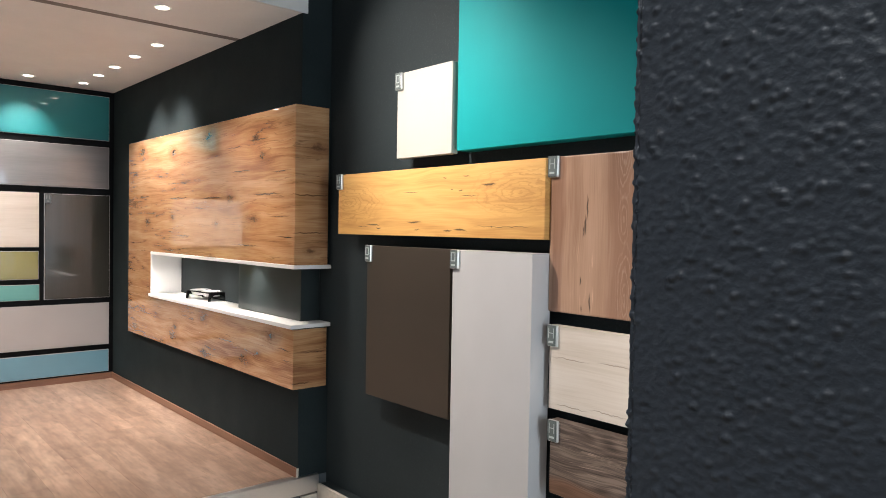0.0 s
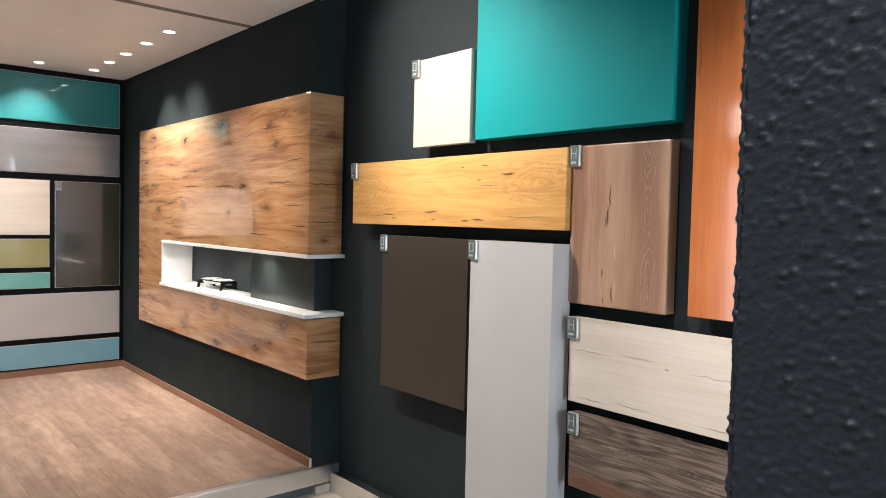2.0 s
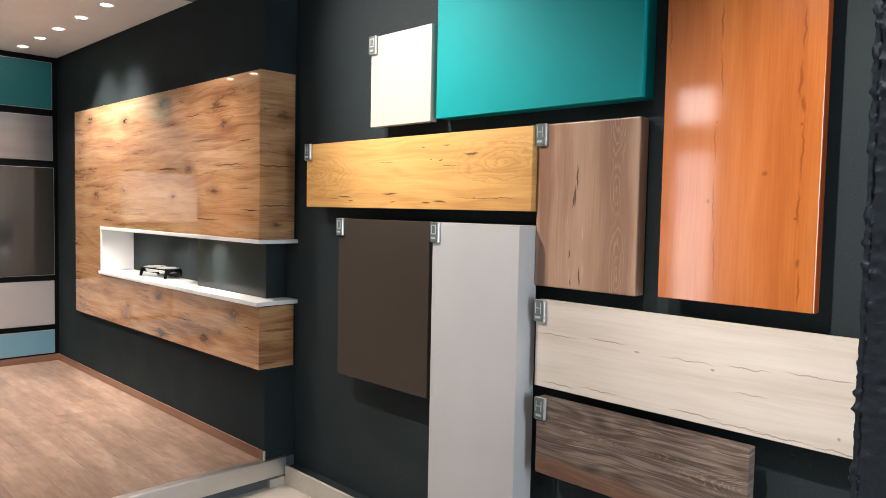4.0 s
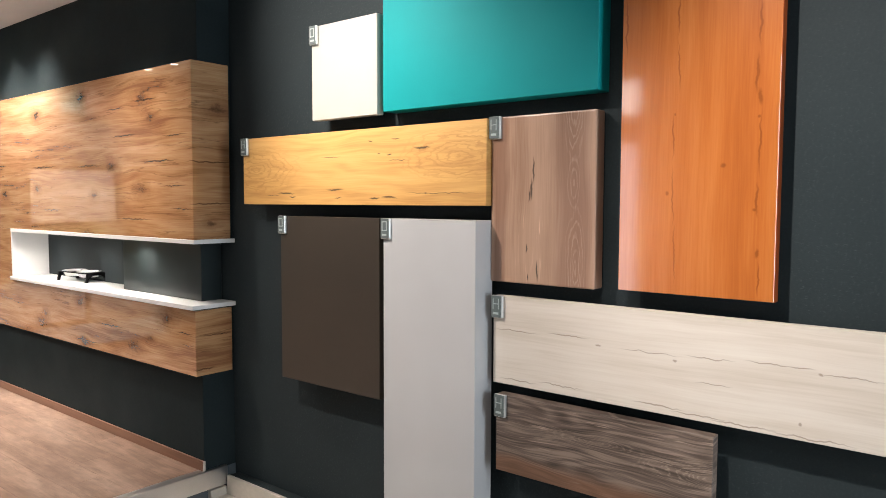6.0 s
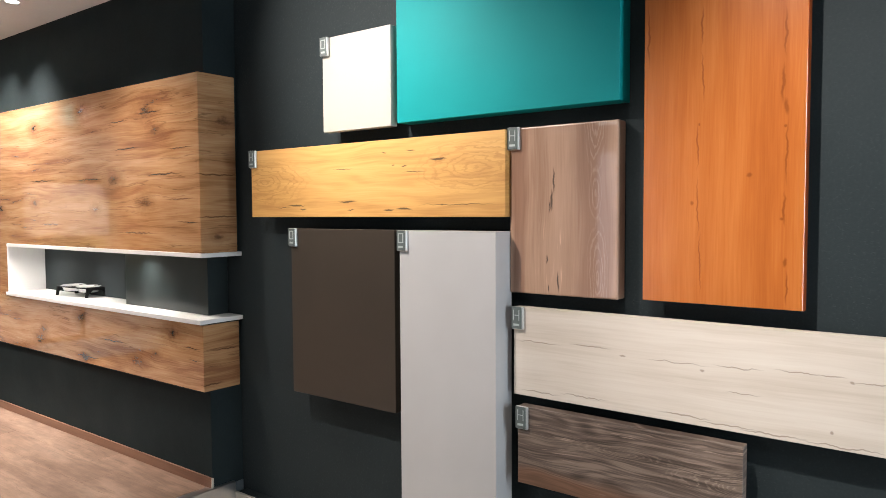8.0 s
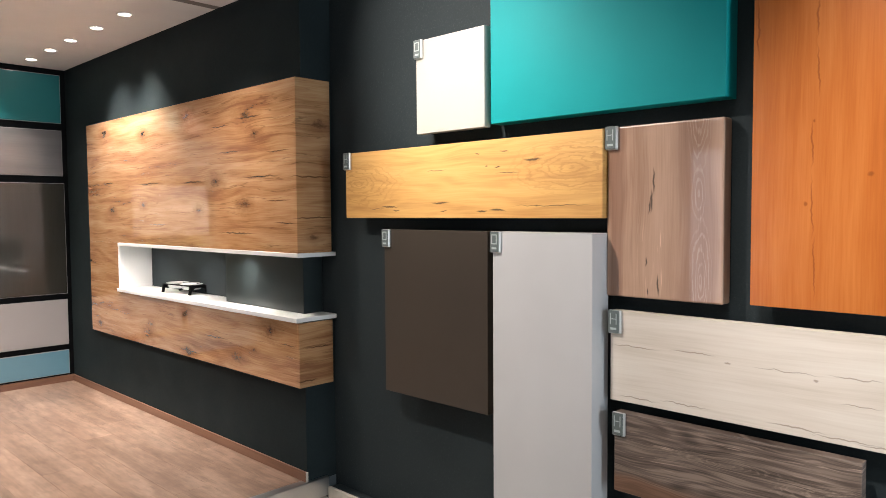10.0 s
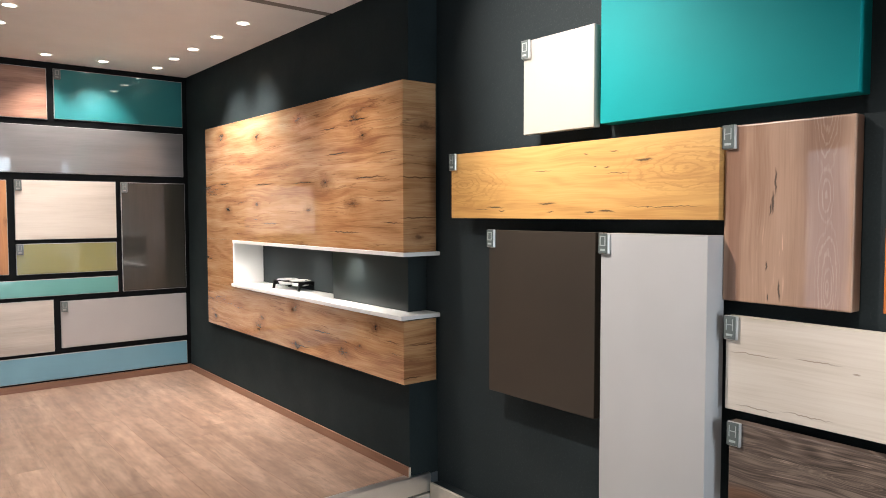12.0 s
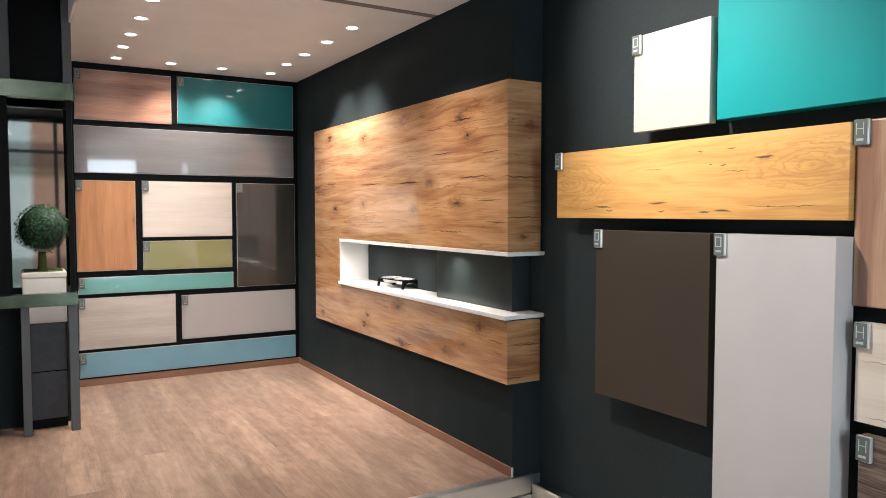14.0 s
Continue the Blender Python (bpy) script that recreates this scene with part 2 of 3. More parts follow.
    nt.links.new(math_(nt, "MULTIPLY_ADD", fibre, 0.25 * rough, rough * 0.86), b.inputs["Roughness"])
    b.inputs["Coat Weight"].default_value = coat
    b.inputs["Coat Roughness"].default_value = gloss
    b.inputs["Coat IOR"].default_value = ior
    relief(nt, b, math_(nt, "ADD", fibre, math_(nt, "MULTIPLY", broad, 0.4)), bump, 0.0008)
    return m


def glowing(name, colour, strength):
    m, nt, b = nodes(name, 0.5)
    b.inputs["Base Color"].default_value = (*colour, 1)
    b.inputs["Emission Color"].default_value = (*colour, 1)
    b.inputs["Emission Strength"].default_value = strength
    return m


M_WALL = stucco("charcoal_wall_paint", (0.0260, 0.0335, 0.0360), 0.55, 120.0, 0.5, 0.003, 0.10, 0.62)
M_SMOOTH = plain("charcoal_smooth_paint", (0.0205, 0.0285, 0.0305), 0.62, wear=0.12, grain=90, bump=0.06, spec=0.05)
M_SATIN = plain("charcoal_satin_panel", (0.024, 0.032, 0.033), 0.28, wear=0.10, grain=90, bump=0.02, spec=0.4)
M_PILLAR = stucco("charcoal_coarse_plaster", (0.0250, 0.0320, 0.0420), 0.5, 420.0, 0.2, 0.001, 0.45)
M_CEIL = plain("white_ceiling_paint", (0.88, 0.86, 0.84), 0.7, wear=0.03, grain=140, bump=0.08)
M_FASCIA = plain("white_fascia_paint", (0.80, 0.79, 0.77), 0.6, wear=0.03)
# grey that carries the shade of the recessed ceiling groove
M_SLOT_SHADE = plain("slot_shade_grey", (0.20, 0.18, 0.165), 0.7)
M_LAMINATE = wood("oak_floor_laminate", (0.145, 0.088, 0.063), (0.236, 0.153, 0.112), (0.325, 0.226, 0.172), "Y", 0.36, rings=0.6, seed=2.0, bump=0.15, knots=0.3, splits=0.45, flecks=0.66, mark_colour=(0.10, 0.06, 0.04), soft=1.1, tones=0.22, mottle=0.26)
M_BASE = wood("brown_baseboard_foil", (0.13, 0.062, 0.038), (0.20, 0.098, 0.060), (0.26, 0.135, 0.085), "X", 0.4, rings=0.4)
M_ALU = plain("brushed_aluminium", (0.62, 0.61, 0.60), 0.34, 1.0, 0.08, 400, 0.1)
M_TILE = plain("cream_floor_tile", (0.62, 0.55, 0.46), 0.3, wear=0.08, grain=40)
M_SKIRT = plain("beige_tile_skirting", (0.52, 0.47, 0.40), 0.4, wear=0.10, grain=40)
M_GROUT = plain("grey_grout", (0.25, 0.23, 0.21), 0.8)
M_BLACK = plain("black_lacquer", (0.0035, 0.0038, 0.0042), 0.45, spec=0.1)
M_WHITE = plain("white_laminate", (0.80, 0.80, 0.78), 0.35, wear=0.02)
M_CREAM = plain("cream_white_board", (0.44, 0.42, 0.37), 0.45, wear=0.02)
M_TEAL = plain("teal_satin_board", (0.005, 0.270, 0.278), 0.5, wear=0.05, bump=0.03, spec=0.12)
M_GREY = plain("pearl_grey_board", (0.52, 0.505, 0.50), 0.32, wear=0.05, grain=330, bump=0.06)
M_BROWN = plain("umber_board", (0.044, 0.0335, 0.0245), 0.42, wear=0.08, grain=260, bump=0.08)
OAK_KNOTS = [(0.36, 1.553, 0.020), (1.04, 1.498, 0.018), (1.70, 1.558, 0.022), (2.42, 1.490, 0.026), (2.517, 1.377, 0.016), (2.06, 1.118, 0.022),
             (1.03, 0.997, 0.013), (2.395, 0.986, 0.020), (1.84, 0.956, 0.013), (0.48, 0.965, 0.014), (3.07, 1.41, 0.020), (3.02, 0.80, 0.012),
             (0.17, 0.073, 0.012), (1.05, 0.09, 0.024), (1.617, 0.281, 0.018), (1.10, 0.161, 0.012), (1.658, 0.032, 0.018), (2.27, 0.084, 0.024), (2.455, 0.147, 0.012), (2.632, 0.279, 0.020)]
OAK_CRACKS = [(1.76, 1.133, 0.21, 0.0055), (2.57, 1.139, 0.23, 0.006), (2.21, 1.294, 0.20, 0.004), (2.73, 1.002, 0.15, 0.004), (3.02, 0.907, 0.16, 0.005), (2.45, 1.480, 0.16, 0.006),
              (1.14, 1.143, 0.25, 0.005), (2.74, 1.271, 0.14, 0.004), (0.41, 1.168, 0.13, 0.005), (2.12, 1.452, 0.15, 0.004), (3.01, 1.127, 0.18, 0.005), (2.29, 0.818, 0.24, 0.005), (2.81, 0.880, 0.13, 0.004),
              (2.012, 0.173, 0.19, 0.004), (1.692, 0.043, 0.20, 0.004), (2.805, 0.220, 0.097, 0.004), (3.05, 0.21, 0.10, 0.004), (2.834, 0.158, 0.068, 0.003), (2.96, 0.032, 0.09, 0.005), (2.40, 0.986, 0.10, 0.003), (1.25, 0.86, 0.20, 0.004)]
M_OAK = wood("knotty_oak_board", (0.30, 0.128, 0.052), (0.53, 0.275, 0.124), (0.67, 0.405, 0.207), "X", 0.26, rings=0.8, splits=0.5, flecks=0.70, gloss=0.012, ior=2.2, seed=4.3, coat=1.0, rows=0.41, bump=0.05,
             soft=1.0, mark_colour=(0.10, 0.038, 0.015), eyes=[(u, v, k * 1.25) for u, v, k in OAK_KNOTS], marks=OAK_CRACKS, ink=0.8)
M_YELLOW = wood("honey_oak_board", (0.46, 0.215, 0.062), (0.66, 0.365, 0.120), (0.75, 0.46, 0.175), "X", 0.4, rings=1.0, seed=1.7, soft=1.5,
                figures=[(0.10, 0.17, 0.36, 0.13, 7, (0.40, 0.17, 0.045), 0.55), (1.38, 0.20, 0.34, 0.12, 7, (0.40, 0.17, 0.045), 0.5)],
                marks=[(0.334, 0.054, 0.070, 0.005), (0.383, 0.038, 0.028, 0.0035), (0.678, 0.068, 0.064, 0.005), (0.699, 0.031, 0.025, 0.003), (0.925, 0.031, 0.035, 0.005),
                       (1.011, 0.033, 0.051, 0.0055), (1.193, 0.234, 0.051, 0.006), (1.049, 0.277, 0.029, 0.003), (1.013, 0.213, 0.018, 0.0035), (0.952, 0.218, 0.009, 0.003),
                       (0.901, 0.276, 0.016, 0.003), (1.066, 0.188, 0.071, 0.002), (1.213, 0.050, 0.008, 0.004), (1.281, 0.049, 0.204, 0.0018), (0.650, 0.216, 0.072, 0.002), (0.238, 0.045, 0.064, 0.002)])
M_WALNUT = wood("greyed_walnut_board", (0.31, 0.172, 0.108), (0.445, 0.272, 0.183), (0.53, 0.342, 0.242), "Z", 0.30, rings=0.7, seed=6.1, pale=0.7, coat=0.4, soft=1.3,
                figures=[(0.66, 0.352, 0.26, 0.050, 5, (0.66, 0.48, 0.36), 0.24), (0.37, 0.352, 0.12, 0.030, 3, (0.66, 0.48, 0.36), 0.22), (0.08, 0.362, 0.24, 0.045, 5, (0.66, 0.48, 0.36), 0.24)],
                bands=[(0.345, 0.085, (0.19, 0.100, 0.062), 0.6), (0.035, 0.035, (0.18, 0.090, 0.055), 0.6)],
                marks=[(0.419, 0.187, 0.055, 0.0045), (0.348, 0.179, 0.046, 0.006), (0.327, 0.172, 0.028, 0.0035), (0.050, 0.206, 0.045, 0.0045), (0.132, 0.160, 0.020, 0.004), (0.025, 0.166, 0.016, 0.003)])
M_ORANGE = wood("cherry_board", (0.37, 0.092, 0.017), (0.48, 0.138, 0.027), (0.58, 0.192, 0.046), "Z", 0.22, rings=0.5, seed=9.4, coat=1.0, bump=0.03, soft=1.3, ink=0.55, gloss=0.07,
                marks=[(0.878, 0.188, 0.070, 0.004), (0.719, 0.192, 0.088, 0.0035), (0.500, 0.178, 0.080, 0.0035), (0.570, 0.183, 0.006, 0.004), (0.313, 0.179, 0.108, 0.003), (0.322, 0.160, 0.009, 0.007),
                       (0.821, 0.430, 0.081, 0.0045), (0.674, 0.427, 0.066, 0.006), (0.604, 0.436, 0.029, 0.008), (0.467, 0.439, 0.107, 0.004), (0.302, 0.434, 0.058, 0.005), (0.547, 0.433, 0.006, 0.006),
                       (0.272, 0.429, 0.006, 0.008), (0.142, 0.440, 0.017, 0.007), (0.066, 0.445, 0.058, 0.0035), (0.133, 0.188, 0.108, 0.003), (0.406, 0.333, 0.009, 0.010), (0.869, 0.014, 0.110, 0.004)], mark_colour=(0.16, 0.035, 0.008))
# matt cherry in a darker tone: the shade on the board's side is painted
M_EDGE_SHADE = plain("shaded_cherry_edge", (0.24, 0.050, 0.012), 0.7, wear=0.15, spec=0.05)
# pale tone painted for the light that board bevels catch
M_EDGE_GLINT = plain("edge_glint", (0.34, 0.34, 0.33), 0.4)
LONG_CRACKS = [(0.101, 0.208, 0.074, 0.003), (0.317, 0.215, 0.061, 0.0035), (0.436, 0.196, 0.014, 0.005), (0.620, 0.197, 0.077, 0.0025), (0.705, 0.183, 0.009, 0.007), (0.814, 0.203, 0.056, 0.003),
               (0.990, 0.211, 0.054, 0.003), (1.074, 0.211, 0.030, 0.003), (1.126, 0.200, 0.008, 0.007), (1.205, 0.203, 0.065, 0.003), (0.113, 0.021, 0.062, 0.0035), (0.289, 0.032, 0.068, 0.0035),
               (0.650, 0.025, 0.066, 0.004), (0.786, 0.018, 0.070, 0.0035), (0.913, 0.013, 0.074, 0.004), (1.105, 0.010, 0.088, 0.0035), (1.077, 0.048, 0.006, 0.009), (0.828, 0.124, 0.042, 0.0025)]
M_LONG = wood("whitewashed_oak_board", (0.52, 0.435, 0.345), (0.66, 0.575, 0.495), (0.75, 0.68, 0.60), "X", 0.42, rings=0.5, seed=3.2, grain=0.8,
              marks=[(u, v, l * 1.5 if l > 0.02 else l, w * 0.8) for u, v, l, w in LONG_CRACKS], mark_colour=(0.25, 0.175, 0.125), ink=0.7, soft=1.4)
M_SMOKED = wood("smoked_oak_board", (0.042, 0.028, 0.021), (0.115, 0.080, 0.062), (0.225, 0.165, 0.132), "X", 0.5, rings=1.3, seed=7.7, grain=0.95, pale=1.0, bump=0.5, soft=0.8, fibres=0.52,
                figures=[(0.84, 0.160, 0.30, 0.055, 11, (0.40, 0.31, 0.24), 0.6), (0.42, 0.193, 0.22, 0.035, 7, (0.34, 0.26, 0.20), 0.3), (0.15, 0.200, 0.20, 0.030, 6, (0.30, 0.23, 0.18), 0.25)],
                bands=[(0.0, 0.075, (0.25, 0.125, 0.068), 0.8)])
M_PLATE = plain("grey_green_tag_plate", (0.115, 0.135, 0.130), 0.4)
M_RIM = plain("silver_tag_rim", (0.68, 0.68, 0.67), 0.3, 0.6)
M_FARTAG = plain("dull_grey_tag", (0.15, 0.15, 0.145), 0.4)
M_FARINK = plain("dull_tag_print", (0.30, 0.30, 0.29), 0.5)
M_INK = plain("pale_tag_print", (0.42, 0.47, 0.455), 0.5)
# boards of the far wall
M_B_BROWN = wood("rust_brown_board", (0.135, 0.062, 0.042), (0.27, 0.140, 0.095), (0.38, 0.22, 0.155), "X", 0.30, rings=0.5, seed=11.0, coat=0.3)
M_B_TEAL = plain("teal_gloss_board", (0.003, 0.165, 0.180), 0.6, wear=0.05, bump=0.0, coat=1.0)
M_B_SILVER = wood("silver_grey_gloss_board", (0.135, 0.129, 0.129), (0.165, 0.158, 0.158), (0.195, 0.187, 0.187), "X", 0.5, rings=0.2, seed=12.0, coat=1.0, bump=0.02, soft=1.2, gloss=0.04, ior=1.7)
M_B_ORANGE = wood("amber_alder_board", (0.29, 0.120, 0.042), (0.42, 0.185, 0.070), (0.49, 0.235, 0.10), "Z", 0.4, rings=0.5, seed=13.0, knots=0.5, bump=0.05)
M_B_PALE = wood("pale_ash_board", (0.52, 0.45, 0.39), (0.62, 0.55, 0.485), (0.68, 0.615, 0.55), "X", 0.4, rings=0.2, seed=14.0)
M_B_DARK = wood("anthracite_gloss_board", (0.026, 0.024, 0.020), (0.036, 0.034, 0.028), (0.046, 0.043, 0.036), "Z", 0.18, rings=0.2, seed=15.0, coat=1.0, bump=0.02, soft=2.5)
M_B_OLIVE = plain("olive_gloss_board", (0.245, 0.225, 0.080), 0.14, wear=0.04, bump=0.0, coat=1.0)
M_B_AQUA = plain("aqua_gloss_board", (0.120, 0.330, 0.305), 0.25, wear=0.05, bump=0.0, coat=0.6)
M_B_GREIGE = wood("greige_oak_board", (0.36, 0.315, 0.275), (0.45, 0.40, 0.355), (0.52, 0.465, 0.42), "X", 0.42, rings=0.3, seed=16.0)
M_B_GREY = plain("warm_grey_board", (0.37, 0.345, 0.335), 0.4, wear=0.03)
M_B_BLUE = plain("steel_blue_board", (0.130, 0.275, 0.350), 0.35, wear=0.07, grain=150, coat=0.3)
M_FRAME = plain("grey_steel_frame", (0.085, 0.100, 0.108), 0.45, wear=0.08)
M_POLISH = plain("polished_steel", (0.15, 0.19, 0.14), 0.24, 1.0, 0.35, 14, 0.02)
M_MIRROR = plain("mirror_silver", (0.32, 0.37, 0.34), 0.02, 1.0, 0.02, 20, 0.0)
M_POT = plain("white_glazed_pot", (0.72, 0.69, 0.65), 0.35, wear=0.05)
M_LEAF = plain("box_leaf", (0.018, 0.085, 0.030), 0.45, wear=0.4, grain=60, spec=0.35)
M_TWIG = plain("dark_inner_leaf", (0.004, 0.014, 0.006), 0.8, wear=0.4, grain=60)
M_STEM = plain("moss_stem", (0.10, 0.13, 0.025), 0.8, wear=0.5, grain=120, bump=0.5)
M_DRAWER = plain("blue_black_front", (0.022, 0.028, 0.036), 0.38, wear=0.3, grain=30)
M_BOWL = plain("white_enamel_bowl", (0.80, 0.80, 0.78), 0.25, 0.0, 0.03, 60, 0.0)
M_LED = glowing("downlight_lens", (1.0, 0.90, 0.78), 14.0)
# glow for the added fill panel above the pillar
M_FILL_GLOW = glowing("fill_panel_glow", (1.0, 0.95, 0.88), 2.0)


# ---- building helpers ----
def block(bm, x0, x1, y0, y1, z0, z1, bevel=0.0, seg=1):
    """A box between two corners, its edges rounded by bevel."""
    vs = [bm.verts.new(p) for p in ((x0, y0, z0), (x1, y0, z0), (x1, y1, z0), (x0, y1, z0), (x0, y0, z1), (x1, y0, z1), (x1, y1, z1), (x0, y1, z1))]
    fs = [bm.faces.new([vs[i] for i in q]) for q in ((0, 3, 2, 1), (4, 5, 6, 7), (0, 1, 5, 4), (1, 2, 6, 5), (2, 3, 7, 6), (3, 0, 4, 7))]
    if bevel:
        edges = list({e for f in fs for e in f.edges})
        bmesh.ops.bevel(bm, geom=edges, offset=bevel, segments=seg, affect="EDGES", profile=0.5)
    return bm


def boxes(*dims, bevel=0.0, seg=1):
    bm = bmesh.new()
    for d in dims:
        block(bm, *d, bevel=bevel, seg=seg)
    return bm


def lathe(bm, profile, n=32, centre=(0, 0, 0)):
    """Turns (radius, height) pairs about the z axis."""
    rings = [[bm.verts.new((centre[0] + r * math.cos(2 * math.pi * i / n), centre[1] + r * math.sin(2 * math.pi * i / n), centre[2] + h)) for i in range(n)] for r, h in profile]
    for a, b in zip(rings, rings[1:]):
        for i in range(n):
            f = bm.faces.new((a[i], a[(i + 1) % n], b[(i + 1) % n], b[i]))
            f.smooth = True
    return rings


def mesh_of(name, bm, material):
    me = bpy.data.meshes.new(name)
    bmesh.ops.recalc_face_normals(bm, faces=bm.faces)
    bm.to_mesh(me)
    bm.free()
    me.materials.append(material)
    return me


def part(name, bm, material, parent=None, label=""):
    ob = new(name, mesh_of(name, bm, material))
    ob.parent = parent
    if label:
        tagged(ob, label)
    return ob


def thing(name, m, label, category, group="", kind=""):
    ob = new(name)
    ob.empty_display_size = 0.05
    ob.matrix_world = m
    return tagged(ob, label, category, group, kind)


def structure(name, bm, material, label, category):
    return tagged(part(name, bm, material), label, category, kind="structure")


# ---- setting ----
WY = 0.21       # display wall
LY = 0.015      # platform side wall
BX = -3.51      # far wall
END = -0.02     # end of the furred-out side wall
TILE = -0.155   # lower floor
structure("wall_north", boxes((BX - 0.15, 6.5, WY, WY + 0.15, TILE - 0.1, HALL)), M_WALL, "charcoal display wall in lightly textured paint", "wall")
structure("wall_side", boxes((BX, END, LY, WY, -0.19, 0.867), (BX, -2.335, LY, WY, 0.867, 1.24), (BX, END, LY, WY, 1.24, HALL)), M_SMOOTH,
          "charcoal painted furred-out wall with an open niche", "wall")
structure("wall_west", boxes((BX - 0.15, BX, -4.0, WY, -0.19, HALL)), M_BLACK, "black backing wall behind coloured boards", "wall")
structure("wall_south", boxes((BX, -1.0, -5.95, -5.8, TILE - 0.1, HALL), (-0.1, 6.5, -5.95, -5.8, TILE - 0.1, HALL), (-1.0, -0.1, -5.95, -5.8, 2.9, HALL)), M_SMOOTH, "charcoal painted rear wall with a doorway", "wall")
structure("wall_west_rear", boxes((BX - 0.15, BX, -5.95, -4.0, TILE - 0.1, HALL)), M_SMOOTH, "charcoal painted wall", "wall")
structure("wall_east", boxes((6.5, 6.65, -5.95, -4.9, TILE - 0.1, HALL), (6.5, 6.65, -0.1, WY + 0.15, TILE - 0.1, HALL), (6.5, 6.65, -4.9, -0.1, 3.05, HALL)), M_SMOOTH,
          "charcoal wall around the shop window", "wall")
structure("partition", boxes((BX, -2.46, -3.6, -1.955, -0.19, HALL)), M_SMOOTH, "charcoal partition beside the platform", "wall")

cb = bmesh.new()
block(cb, BX, -0.900, -1.955, WY, CEIL, CEIL + 0.10)
block(cb, -0.825, -0.035, -1.955, WY, CEIL, CEIL + 0.10)
structure("ceiling", cb, M_CEIL, "white suspended ceiling with recessed spots", "ceiling")
# strip fills the groove almost flush; grey colour replaces its depth and shade
structure("ceiling_slot", boxes((-0.900, -0.825, -1.955, WY, CEIL + 0.0015, CEIL + 0.06)), M_SLOT_SHADE, "groove across the white ceiling, its shade painted grey", "groove")
structure("fascia", boxes((-0.035, -0.012, -1.955, LY + 0.03, CEIL - 0.002, HALL)), M_FASCIA, "white vertical fascia at the ceiling step", "fascia")
structure("fascia_side", boxes((BX, -0.035, -1.975, -1.957, CEIL - 0.002, HALL)), M_FASCIA, "white vertical fascia at the ceiling step", "fascia")
# hall ceiling lies out of view; its black is chosen to weaken bounce
structure("ceiling_hall", boxes((BX - 0.15, 6.65, -5.95, WY + 0.15, HALL, HALL + 0.1)), M_BLACK, "unseen hall ceiling, made black to cut bounced light", "ceiling")
structure("subfloor", boxes((BX, -0.03, -4.0, LY, -0.155, -0.014)), M_GROUT, "platform deck under the laminate", "floor")
structure("ground", boxes((BX - 0.2, 7.0, -6.0, WY + 0.2, TILE - 0.1, TILE - 0.012)), M_GROUT, "grouted lower floor bed", "floor")

# baseboards: brown foil with a pale cut end, beige tile skirting below
bb = structure("baseboard", boxes((BX + 0.012, END + 0.008, LY - 0.012, LY, 0.0, 0.055), bevel=0.0015), M_BASE, "brown wood-foil baseboard", "baseboard")
part("end_cap", boxes((END + 0.008, END + 0.012, LY - 0.013, LY, 0.0, 0.056)), M_SKIRT, bb, "pale raw end of the baseboard")
structure("baseboard_far", boxes((BX, BX + 0.012, -1.955, LY, 0.0, 0.058), bevel=0.0015), M_BASE, "brown wood-foil baseboard", "baseboard")
structure("wall_north_base", boxes((0.012, 6.5, WY - 0.0615, WY, TILE, TILE + 0.100)), M_WALL, "charcoal wall base behind the tiled skirting", "wall")
sk = thing("skirting", pose(0.012, WY, TILE), "beige tiled skirting along the display wall", "skirting", kind="structure")
for i in range(11):
    part("tile", boxes((i * 0.6, i * 0.6 + 0.597, -0.080, -0.062, 0, 0.105), bevel=0.0015), M_SKIRT, sk)

# step edge: aluminium profile, recess and end block
step = thing("step_edge", pose(-0.028, 0, -0.19), "brushed aluminium step edge of the raised floor", "step", kind="structure")
eb = bmesh.new()
sec = [(-0.03, 0.190), (0.022, 0.193), (0.030, 0.188), (0.036, 0.092), (0.028, 0.090), (0.024, 0.178), (-0.03, 0.182)]
ends = [[eb.verts.new((x, y, z)) for x, z in sec] for y in (-4.0, WY - 0.066)]
for i in range(len(sec)):
    j = (i + 1) % len(sec)
    eb.faces.new((ends[0][i], ends[0][j], ends[1][j], ends[1][i]))
eb.faces.new(ends[0])
eb.faces.new(ends[1][::-1])
part("profile", eb, M_ALU, step)
part("riser", boxes((0.005, 0.012, -4.0, WY - 0.002, 0.02, 0.18)), M_FRAME, step, "dark recessed riser")
part("end_block", boxes((0.013, 0.043, 0.03, WY - 0.082, 0.035, 0.083), bevel=0.002), M_SKIRT, step, "pale tile offcut")

# coarse plaster pillar: finely lumped near face, plain core
PX, PY = 3.343, -1.645
pillar = thing("pillar", pose(PX, PY, TILE), "charcoal pillar in coarse rolled plaster", "pillar", kind="structure")
part("core", boxes((0.004, 0.75, 0.004, 0.36, 0, HALL - TILE)), M_PILLAR, pillar)
pm = bmesh.new()
NX, NZ, ZA, ZB = 250, 480, 1.25, 2.05
grid = []
